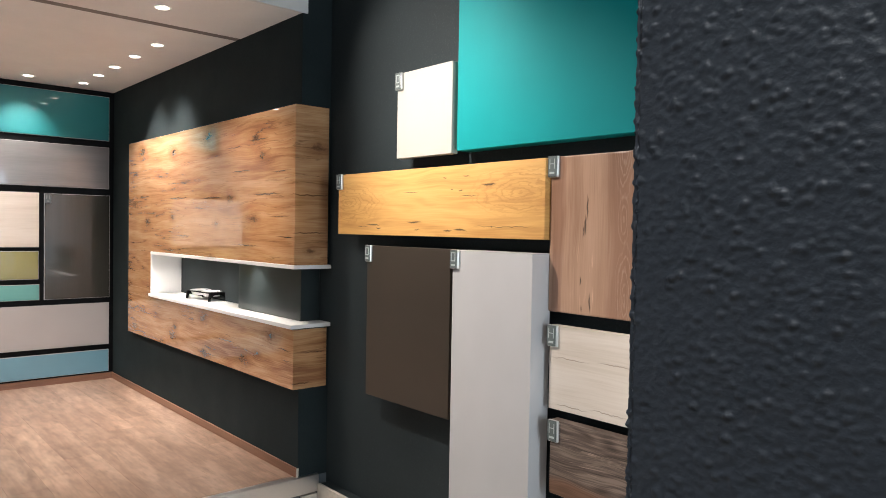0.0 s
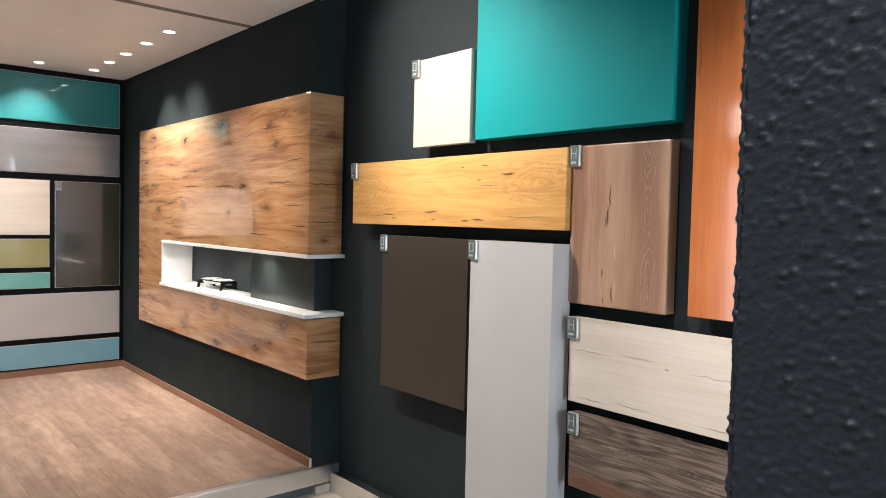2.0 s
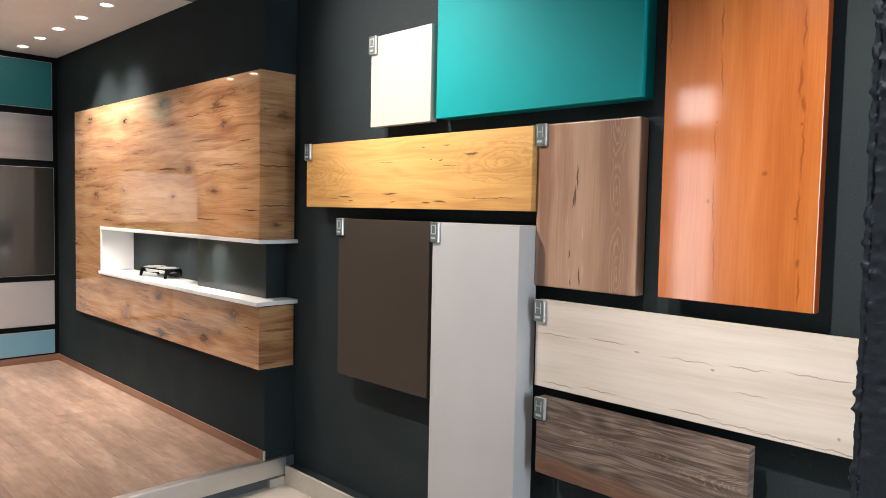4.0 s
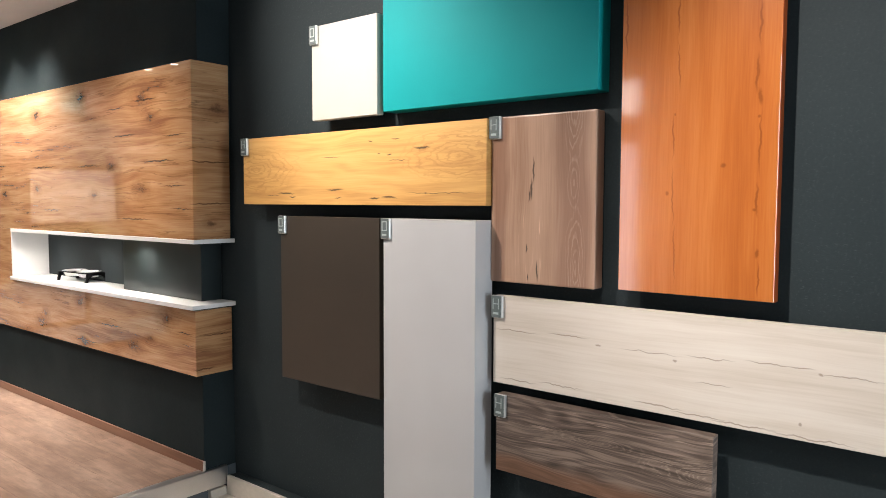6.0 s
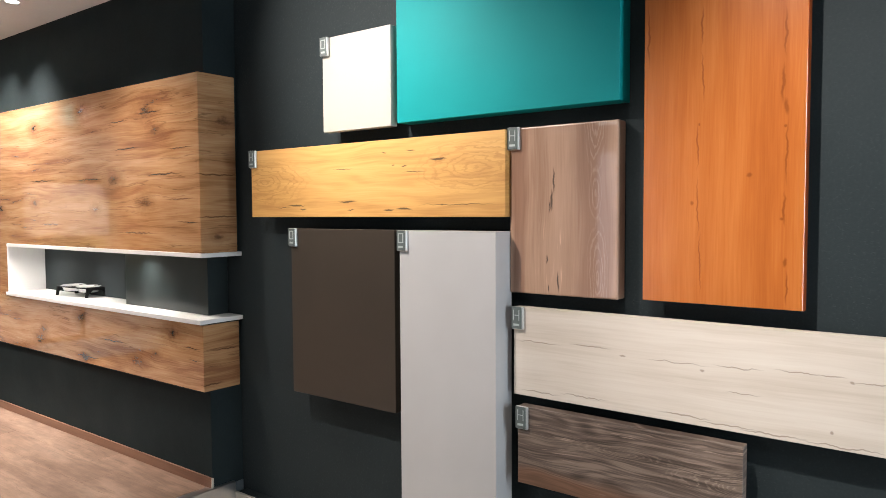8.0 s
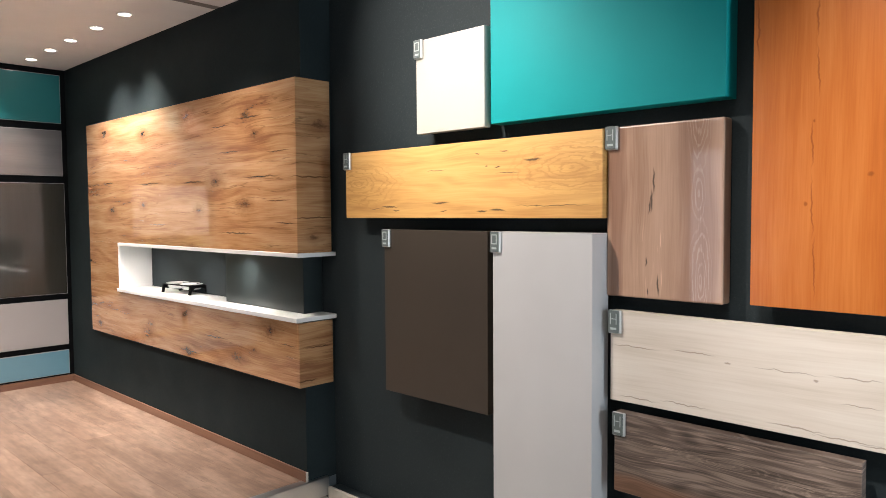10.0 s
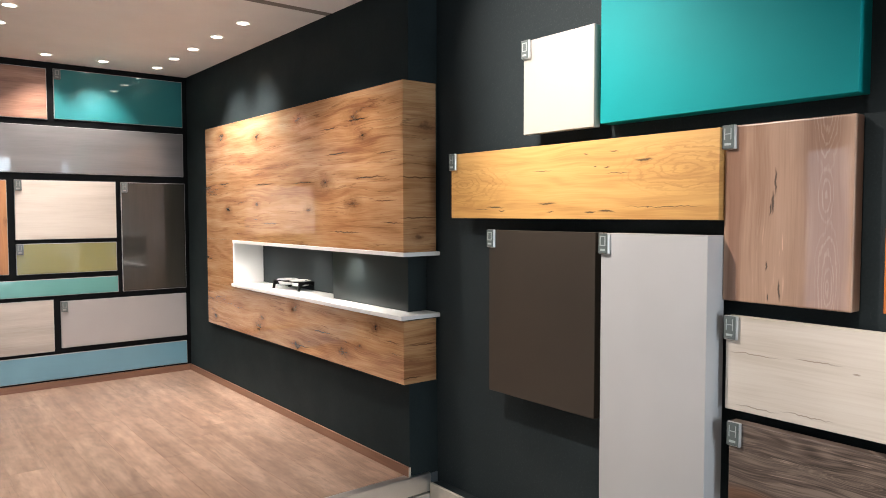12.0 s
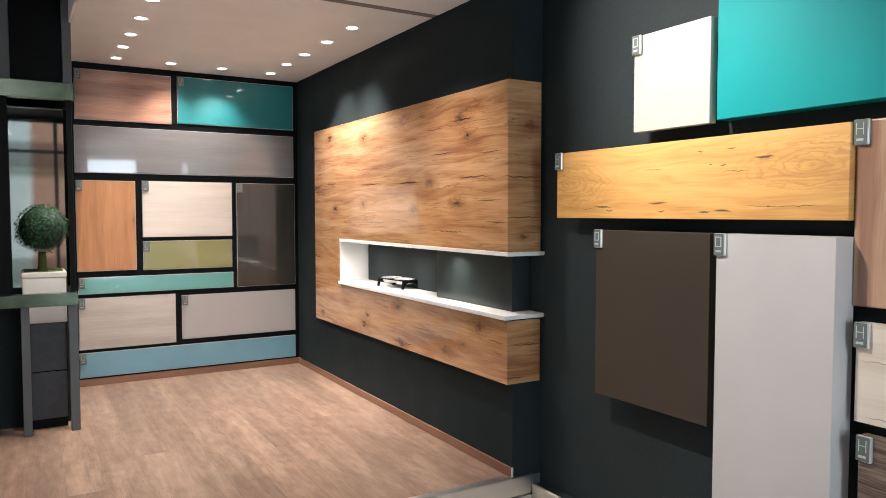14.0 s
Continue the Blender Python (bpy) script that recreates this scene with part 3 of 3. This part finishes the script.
for k in range(NZ + 1):
    row = []
    for i in range(NX + 1):
        u, z = i * 0.0016 - 0.016, ZA + (ZB - ZA) * k / NZ
        q = Vector((u * 150 + 0.35 * noise.noise(Vector((u * 240, z * 260, 5.0))), z * 205, 3.1))
        near, spots = noise.voronoi(q)
        size = max(0.0, 0.30 + noise.noise(spots[0] * 5.3))
        lump = max(0.0, 1.0 - (near[0] / 0.62) ** 2) ** 1.5 * size
        h = 0.0036 * lump + 0.0006 * noise.noise(Vector((u * 250, z * 290, 9.7))) + 0.0005 * noise.noise(Vector((u * 60, z * 80, 1.0)))
        if u < 0:
            row.append(pm.verts.new((0.002 - h, -u, z)))
        else:
            row.append(pm.verts.new((u + (0.002 - 0.4 * h if i < 13 else 0), 0.002 - h, z)))
    grid.append(row)
for a, b in zip(grid, grid[1:]):
    for i in range(NX):
        pm.faces.new((a[i], a[i + 1], b[i + 1], b[i])).smooth = True
part("plaster_face", pm, M_PILLAR, pillar)

# shop window and street behind the camera, rear glass door
win = thing("window_1", pose(6.5, -4.9, 0), "aluminium shop window onto the street", "window", kind="structure")
for a in (0.0, 1.58, 3.16, 4.74):
    part("mullion", boxes((0.02, 0.10, a, a + 0.06, TILE, 3.05)), M_FRAME, win)
part("transom", boxes((0.02, 0.10, 0, 4.8, 2.5, 2.56)), M_FRAME, win)
gm, gnt, gb = nodes("clear_glass", 0.0)
gb.inputs["Transmission Weight"].default_value = 1.0
gb.inputs["IOR"].default_value = 1.45
for a in (0.06, 1.64, 3.22):
    for z0, z1 in ((TILE + 0.25, 2.5), (2.56, 3.05)):
        pane = part("pane", boxes((0.055, 0.063, a, a + 1.52, z0, z1)), gm, win)
        pane.visible_shadow = False
part("sill", boxes((0.0, 0.14, 0, 4.8, TILE, TILE + 0.25)), M_FRAME, win)
street = structure("backdrop", boxes((9.0, 9.05, -9.0, 4.0, -0.5, 5.0)), M_WHITE, "bright street facade outside the shop window", "backdrop")
sm, snt, sb = nodes("street_facade", 0.8)
sx = put(snt, "SeparateXYZ", i0=coords(snt))
stripe = ramp(snt, math_(snt, "FRACT", math_(snt, "MULTIPLY", sx.outputs[1], 0.33)), [(0.0, (0.62, 0.66, 0.72)), (0.30, (0.85, 0.88, 0.92)), (0.34, (0.62, 0.33, 0.26)), (0.60, (0.66, 0.38, 0.30)), (0.64, (0.80, 0.82, 0.84))])
level = ramp(snt, math_(snt, "FRACT", math_(snt, "MULTIPLY", sx.outputs[2], 0.42)), [(0.0, (0.35, 0.36, 0.34)), (0.2, (0.5, 0.5, 0.5)), (0.24, (1, 1, 1)), (0.9, (1, 1, 1)), (0.95, (0.5, 0.55, 0.5))])
scol = mix(snt, 1.0, stripe, level, "MULTIPLY")
snt.links.new(scol, sb.inputs["Base Color"])
snt.links.new(scol, sb.inputs["Emission Color"])
sb.inputs["Emission Strength"].default_value = 1.0
street.data.materials[0] = sm
door = thing("door_1", pose(-1.0, -5.8, TILE), "narrow glazed rear door with daylight behind", "door", kind="structure")
part("frame", boxes((0, 0.28, -0.08, -0.02, 0, 3.055), (0.74, 0.9, -0.08, -0.02, 0, 3.055), (0.28, 0.74, -0.08, -0.02, 2.31, 2.66)), M_FRAME, door)
M_FROST = glowing("frosted_daylight_glass", (0.80, 0.80, 0.90), 4.2)
part("pane", boxes((0.28, 0.74, -0.055, -0.045, 0, 2.31)), M_FROST, door, "frosted glass lit by daylight")
part("fanlight", boxes((0.28, 0.74, -0.055, -0.045, 2.66, 3.055)), glowing("fanlight_glass", (0.92, 0.88, 0.86), 7.0), door, "frosted fanlight lit by daylight")


# ---- downlights ----
def downlight(x, y):
    d = thing("ceiling_spot", pose(x, y, CEIL), "small round white recessed spot, switched on", "ceiling light", "spots in the white ceiling")
    bm = bmesh.new()
    lathe(bm, [(0.034, 0.004), (0.036, -0.003), (0.047, -0.005), (0.050, -0.001), (0.050, 0.002)], 28)
    part("ring", bm, M_WHITE, d, "white trim ring")
    bm = bmesh.new()
    r = lathe(bm, [(0.036, -0.0015), (0.018, -0.003), (0.002, -0.0035)], 24)
    bm.faces.new(r[-1])
    part("lens", bm, M_LED, d, "glowing warm lens")
    return d


first = downlight(*LAMPS[0])
for lx, ly in LAMPS[1:]:
    copy_thing(first, pose(lx, ly, CEIL))

for hx, hy in TRACK:
    tr = thing("track_spot", pose(hx, hy, HALL), "white cylindrical ceiling spot aimed at the boards", "ceiling light", "spots in front of the display wall")
    bm = bmesh.new()
    lathe(bm, [(0.002, 0), (0.05, 0), (0.05, -0.012), (0.012, -0.014), (0.012, -0.05)], 24)
    part("mount", bm, M_WHITE, tr)
    bm = bmesh.new()
    lathe(bm, [(0.010, -0.05), (0.040, -0.055), (0.042, -0.135), (0.038, -0.135), (0.036, -0.075), (0.002, -0.072)], 24)
    part("head", bm, M_WHITE, tr)
# unseen panel body, made up to carry the pillar's fill lamp
pl = thing("panel_light", pose(3.75, -2.7, HALL), "unseen white ceiling panel, added to light the pillar", "ceiling light")
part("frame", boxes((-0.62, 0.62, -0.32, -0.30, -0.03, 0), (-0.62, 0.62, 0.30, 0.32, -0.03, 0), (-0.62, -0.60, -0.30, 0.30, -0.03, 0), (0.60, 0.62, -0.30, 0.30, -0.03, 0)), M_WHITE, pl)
part("diffuser", boxes((-0.60, 0.60, -0.30, 0.30, -0.022, 0)), M_FILL_GLOW, pl)


# ---- boards with tags ----
def tag(board, letter, h, rim_material, w=0.050, tall=0.086):
    """Small plate at the board's upper corner: rim, letter and a bar for the small print."""
    x0, z1 = -0.002, h + 0.002
    rim = part("tag", boxes((x0, x0 + w, -0.014, 0.0, z1 - tall, z1), bevel=0.004, seg=2), rim_material, board, "small rectangular sample tag")
    part("plate", boxes((x0 + 0.001, x0 + w - 0.005, -0.0165, -0.0135, z1 - tall + 0.003, z1 - 0.001), bevel=0.0012), M_PLATE, rim, "grey-green plate")
    cx, zt, s = x0 + w * 0.46, z1 - 0.012, 0.040
    lw, th = 0.0026, (-0.0176, -0.0164)
    if letter == "H":
        d = [(cx - 0.013, cx - 0.013 + lw, *th, zt - s, zt), (cx + 0.013 - lw, cx + 0.013, *th, zt - s, zt), (cx - 0.0095, cx + 0.0095, *th, zt - s / 2 - lw / 2, zt - s / 2 + lw / 2)]
    elif letter == "U":
        d = [(cx - 0.013, cx - 0.013 + lw, *th, zt - s, zt), (cx + 0.013 - lw, cx + 0.013, *th, zt - s, zt), (cx - 0.0095, cx + 0.0095, *th, zt - s, zt - s + lw)]
    else:
        lw = 0.004
        d = [(cx - 0.014, cx - 0.014 + lw, *th, zt - s, zt), (cx + 0.014 - lw, cx + 0.014, *th, zt - s, zt), (cx - 0.0099, cx + 0.0099, *th, zt - lw, zt), (cx - 0.0099, cx + 0.0099, *th, zt - s, zt - s + lw)]
    ink = M_INK if rim_material == M_RIM else M_FARINK
    part("letter", boxes(*d), ink, rim)
    part("print_bar", boxes((cx - 0.012, cx + 0.012, *th, z1 - tall + 0.014, z1 - tall + 0.022)), ink, rim)


def board(name, label, m, w, h, th, gap, material, letter, group, bevel=0.0007):
    """A sample board: local x along the wall, y into it, z up; held off the wall by battens."""
    b = thing(name, m, label, "sample board", group)
    part("face", boxes((0, w, 0, th, 0, h), bevel=bevel, seg=3 if bevel > 0.005 else 1), material, b)
    if gap > 0.004:
        for zz in (0.25, 0.72):
            part("batten", boxes((w * 0.12, w * 0.88, th, th + gap, h * zz, h * zz + 0.04)), M_BLACK, b, "black fixing batten")
    # right side gets a darker strip in place of the shade there
    if material is M_ORANGE:
        part("edge_band", boxes((w + 0.0005, w + 0.002, 0.001, th, 0, h)), M_EDGE_SHADE, b, "matt cherry edge, darkened in colour to look shaded")
    # slightly larger pale slab draws the lit outline of far boards
    if group == FAR:
        part("edge_band", boxes((-0.004, w + 0.004, 0.004, th - 0.0005, -0.004, h + 0.004)), M_EDGE_GLINT, b, "board rim, coloured pale like a bevel catching light")
    if letter:
        tag(b, letter, h, M_RIM if group == ON else M_FARTAG)
    return b


ON = "sample boards on the display wall"
FAR = "boards on the far wall"
S_BOARDS = [  # x0, x1, z0, z1, front y, thickness
    ("cream board, square and plain, fixed on the charcoal wall", 0.757, 1.170, 1.812, 2.236, 0.113, 0.040, M_CREAM, "-"),
    ("large satin teal board hung high on the charcoal wall", 1.195, 2.193, 1.822, 2.62, 0.124, 0.084, M_TEAL, ""),
    ("long honey oak board with dark cracks, under the cream board", 0.229, 1.742, 1.426, 1.755, 0.112, 0.040, M_YELLOW, "H"),
    ("plain dark umber board under the honey oak board", 0.550, 1.205, 0.588, 1.371, 0.088, 0.040, M_BROWN, "-"),
    ("tall pearl grey board with a bright thick edge", 1.272, 1.744, -0.06, 1.371, 0.043, 0.112, M_GREY, "-"),
    ("upright greyed walnut board with dark splits", 1.745, 2.183, 1.138, 1.760, 0.140, 0.062, M_WALNUT, "H"),
    ("tall glossy orange cherry board beside the teal board", 2.278, 2.768, 1.148, 2.305, 0.125, 0.036, M_ORANGE, "H"),
    ("very long whitewashed oak board with fine cracks", 1.775, 3.40, 0.754, 1.088, 0.120, 0.040, M_LONG, "H"),
    ("smoked brown oak board with pale flame grain, hung low", 1.805, 2.614, 0.425, 0.718, 0.100, 0.045, M_SMOKED, "H"),
]
for label, x0, x1, z0, z1, fy, th, mt, letter in S_BOARDS:
    board("sample_board", label, pose(x0, fy, z0), x1 - x0, z1 - z0, th, WY - fy - th, mt, letter, ON, 0.006 if mt is M_WALNUT else 0.0015)

B_BOARDS = [  # y0, y1, z0, z1
    ("rust-brown wood board in the top row", -1.872, -1.127, 2.225, 2.630, M_B_BROWN, "-"),
    ("glossy petrol teal board in the top row", -1.068, -0.034, 2.236, 2.637, M_B_TEAL, "-"),
    ("long silver-grey gloss board", -1.880, -0.034, 1.788, 2.168, M_B_SILVER, ""),
    ("upright amber alder board with faint knots", -1.880, -1.431, 0.967, 1.718, M_B_ORANGE, "H"),
    ("pale ash wood board, matt finish", -1.370, -0.616, 1.245, 1.722, M_B_PALE, "H"),
    ("low olive gloss board", -1.370, -0.620, 0.961, 1.204, M_B_OLIVE, "U"),
    ("upright anthracite gloss board", -0.567, -0.026, 0.775, 1.719, M_B_DARK, "H"),
    ("narrow glossy aqua green board", -1.876, -0.613, 0.776, 0.908, M_B_AQUA, "U"),
    ("greige oak wood board, matt finish", -1.879, -1.120, 0.312, 0.735, M_B_GREIGE, "H"),
    ("plain warm grey board", -1.060, -0.029, 0.333, 0.717, M_B_GREY, "U"),
    ("long steel-blue board above the baseboard", -1.880, -0.030, 0.076, 0.276, M_B_BLUE, "U"),
]
for label, y0, y1, z0, z1, mt, letter in B_BOARDS:
    board("sample_board", label, pose(BX + 0.020, y0, z0, 0, 0, 90), y1 - y0, z1 - z0, 0.0195, 0, mt, letter, FAR)

# ---- oak cladding around the niche ----
clad = thing("oak_cladding", pose(-2.92, -0.03, 0.52), "knotty oak wall cladding wrapped around a corner, with a niche", "wall cladding")
FX, DY = 2.90, 0.045          # length of the front, depth to the wall
part("lower_front", boxes((0, FX, 0, DY, 0, 0.347), bevel=0.001), M_OAK, clad)
part("upper_front", boxes((0, FX, 0, DY, 0.72, 1.643), bevel=0.001), M_OAK, clad)
part("middle_front", boxes((0, 0.585, 0, DY, 0.3475, 0.7195), bevel=0.001), M_OAK, clad)
part("lower_return", boxes((FX + 0.0005, FX + 0.013, 0, 0.222, 0, 0.347), bevel=0.001), M_OAK, clad)
part("upper_return", boxes((FX + 0.0005, FX + 0.013, 0, 0.222, 0.72, 1.643), bevel=0.001), M_OAK, clad)
nb = thing("niche_lining", pose(-2.335, -0.03, 0.867), "white laminate niche lining with a wide ledge", "shelf")
part("ledge", boxes((0.0, 2.345, -0.026, 0.238, 0.008, 0.031), bevel=0.0015), M_WHITE, nb, "white ledge")
part("top_board", boxes((0.0, 2.345, -0.012, 0.238, 0.351, 0.373), bevel=0.0015), M_WHITE, nb, "white top board")
part("cheek", boxes((0.0, 0.020, -0.010, 0.238, 0.0315, 0.3505), bevel=0.0015), M_WHITE, nb, "white side cheek")
sp = thing("splash_block", pose(-0.955, 0.078, 0.8985), "satin charcoal back panel standing forward in the niche", "panel")
part("body", boxes((0, 0.84, 0, 0.128, 0, 0.318), bevel=0.002), M_SATIN, sp)
for nx in NICHE_X:
    nl = thing("niche_spot", pose(nx, -0.012, 1.2222), "tiny recessed spot under the white top board", "spot light", "spots in the niche")
    bm = bmesh.new()
    r = lathe(bm, [(0.024, 0.0), (0.022, -0.004), (0.016, -0.005), (0.002, -0.003)], 20)
    bm.faces.new(r[-1])
    part("lens", bm, M_LED, nl)


# ---- feeding stand with two bowls ----
def bowl_stand(m):
    s = thing("bowl_stand", m, "black arched stand holding two white bowls, on the white ledge", "bowl stand")
    for x in (0.0, 0.335):
        bm = bmesh.new()
        prof = [(-0.076, 0), (-0.060, 0), (-0.053, 0.030), (-0.025, 0.046), (0.025, 0.046), (0.053, 0.030), (0.060, 0), (0.076, 0), (0.066, 0.064), (-0.066, 0.064)]
        a = [bm.verts.new((x, y, z)) for y, z in prof]
        b = [bm.verts.new((x + 0.012, y, z)) for y, z in prof]
        for i in range(len(prof)):
            j = (i + 1) % len(prof)
            bm.faces.new((a[i], a[j], b[j], b[i]))
        for f in (a, b):
            for q in ((0, 1, 2, 9), (2, 3, 9), (3, 4, 8, 9), (4, 5, 8), (5, 6, 7, 8)):
                bm.faces.new([f[i] for i in q])
        part("end_plate", bm, M_BLACK, s)
    part("rail", boxes((0.0, 0.347, -0.068, -0.060, 0.058, 0.066), (0.0, 0.347, 0.060, 0.068, 0.058, 0.066), (0.168, 0.178, -0.060, 0.060, 0.058, 0.066)), M_BLACK, s)
    for x in (0.088, 0.258):
        bm = bmesh.new()
        lathe(bm, [(0.071, 0.060), (0.079, 0.060), (0.079, 0.067), (0.071, 0.067), (0.071, 0.060)], 32, (x, 0, 0))
        ring = part("ring", bm, M_BLACK, s)
        bm = bmesh.new()
        r = lathe(bm, [(0.078, 0.070), (0.070, 0.072), (0.066, 0.060), (0.055, 0.036), (0.006, 0.034), (0.006, 0.030), (0.058, 0.032), (0.070, 0.060), (0.078, 0.070)], 32, (x, 0, 0))
        part("bowl", bm, M_BOWL, ring, "white enamelled bowl")
    return s


bowl_stand(pose(-1.80, 0.115, 0.8985, 0, 0, 6))

# ---- frame, mirror, pedestal and clipped tree ----
fr = thing("display_frame", pose(-2.2, -2.0, 0), "grey steel display frame with polished rails", "display frame")
for a, b in ((-0.018, 0.036), (-0.292, -0.243), (-0.80, -0.75)):
    part("leg", boxes((-0.03, 0.012, a, b, 0, 0.842), bevel=0.002), M_FRAME, fr)
for a, b in ((-0.018, 0.036), (-0.364, -0.312), (-0.80, -0.75)):
    part("post", boxes((-0.03, 0.012, a, b, 2.2955, HALL), bevel=0.002), M_FRAME, fr)
part("stile", boxes((-0.05, -0.035, 0.0, 0.030, 0.926, 2.185), bevel=0.002), M_BLACK, fr)
part("lower_rail", boxes((-0.04, 0.030, -0.85, 0.040, 0.842, 0.926), bevel=0.003), M_POLISH, fr, "polished steel rail")
part("upper_rail", boxes((-0.04, 0.030, -0.85, 0.046, 2.185, 2.295), bevel=0.003), M_POLISH, fr, "polished steel rail")
part("top_panel", boxes((-0.05, -0.035, -0.315, -0.015, 2.2955, HALL)), M_BLACK, fr, "black infill panel")
part("top_panel", boxes((-0.05, -0.035, -0.75, -0.365, 2.57, HALL)), M_TEAL, fr, "teal infill panel")
part("side_panel", boxes((-0.05, -0.035, -0.80, -0.335, 0.93, 2.185)), M_BLACK, fr, "black infill panel")
mi = thing("mirror", pose(-2.46, -1.99, 0), "frameless wall mirror behind the clipped tree", "mirror")
part("glass", boxes((0.0015, 0.006, -0.42, 0.0, 0.95, 2.24)), M_MIRROR, mi)
pd = thing("pedestal", pose(-2.40, -2.15, 0), "blue-black two-drawer pedestal under the pot", "pedestal")
part("body", boxes((-0.055, 0.07, -0.125, 0.125, 0.05, 0.722), bevel=0.002), M_BLACK, pd)
part("drawer", boxes((0.0705, 0.085, -0.115, 0.12, 0.07, 0.385), bevel=0.002), M_DRAWER, pd)
part("drawer", boxes((0.0705, 0.085, -0.115, 0.12, 0.393, 0.715), bevel=0.002), M_DRAWER, pd)
part("plinth", boxes((-0.05, 0.05, -0.12, 0.12, 0, 0.05)), M_BLACK, pd)
pot = thing("plant_pot", pose(-2.365, -2.152, 0.7225), "square white glazed pot with a rolled rim", "plant pot")
pb = bmesh.new()
block(pb, -0.09, 0.09, -0.128, 0.128, 0, 0.30, 0.006, 2)
block(pb, -0.094, 0.094, -0.132, 0.132, 0.302, 0.338, 0.006, 2)
part("shell", pb, M_POT, pot)
part("soil", boxes((-0.08, 0.08, -0.115, 0.115, 0.3385, 0.3395)), M_STEM, pot)
tree = thing("clipped_tree", pose(-2.365, -2.155, 1.0625), "small ball-clipped evergreen tree in the white pot", "plant")
tb = bmesh.new()
lathe(tb, [(0.030, 0), (0.026, 0.03), (0.024, 0.08), (0.022, 0.12)], 14)
part("trunk", tb, M_STEM, tree, "mossy trunk")
rng = random.Random(5)
cv, cf = [], []
for i in range(2600):
    zz = rng.uniform(-1, 1)
    an = rng.uniform(0, 2 * math.pi)
    rr = math.sqrt(1 - zz * zz)
    n = Vector((rr * math.cos(an), rr * math.sin(an), zz))
    c = n * (0.163 * rng.uniform(0.80, 1.03) * (1 + 0.05 * noise.noise(n * 4))) + Vector((0, 0, 0.285))
    t = n.orthogonal().normalized()
    t.rotate(Matrix.Rotation(rng.uniform(0, 6.28), 3, n))
    s = t.cross(n)
    lift = n * rng.uniform(-0.3, 0.9)
    k = len(cv)
    for a, b in ((-0.006, 0), (0, 0.004), (0.010, 0), (0, -0.004)):
        cv.append(c + t * a + s * b + lift * (a + 0.006) * 0.8)
    cf.append((k, k + 1, k + 2, k + 3))
cm = bpy.data.meshes.new("crown")
cm.from_pydata([tuple(v) for v in cv], [], cf)
cm.materials.append(M_LEAF)
crown = new("crown", cm)
crown.parent = tree
tb = bmesh.new()
bmesh.ops.create_icosphere(tb, subdivisions=3, radius=0.138)
bmesh.ops.translate(tb, verts=tb.verts, vec=(0, 0, 0.285))
part("inner_foliage", tb, M_TWIG, tree, "dark inner foliage")

# ---- floors, piece by piece ----
floor = thing("floor", pose(BX, -4.0, 0), "brown oak laminate planks on the raised floor", "floor", kind="structure")
PL, PW = 1.285, 0.192
shapes = {}
row = 0
y = 4.0 + LY
while y > 0:
    y0 = max(0.0, y - PW)
    start = -((row * 0.47 + 0.31 * (row % 3)) % 1.0) * PL
    while start < -BX - 0.05:
        a, b = max(0.0, start), min(-BX - 0.034, start + PL)
        if b - a > 0.02:
            key = (round(b - a, 3), round(y - y0, 3))
            if key not in shapes:
                shapes[key] = mesh_of("plank", boxes((0, b - a, 0, y - y0, -0.013, 0), bevel=0.0006), M_LAMINATE)
            ob = new("plank", shapes[key])
            ob.parent = floor
            ob.location = (a, y0, 0)
        start += PL + 0.0004
    y = y0 - 0.0004
    row += 1
low = thing("floor_tiles", pose(-0.02, -5.8, TILE), "cream glazed tiles of the lower floor", "floor", kind="structure")
tm = mesh_of("tile", boxes((0, 0.597, 0, 0.597, -0.012, 0), bevel=0.0015), M_TILE)
for i in range(11):
    for j in range(10):
        ob = new("tile", tm)
        ob.parent = low
        ob.location = (0.0 + i * 0.6, j * 0.6, 0)
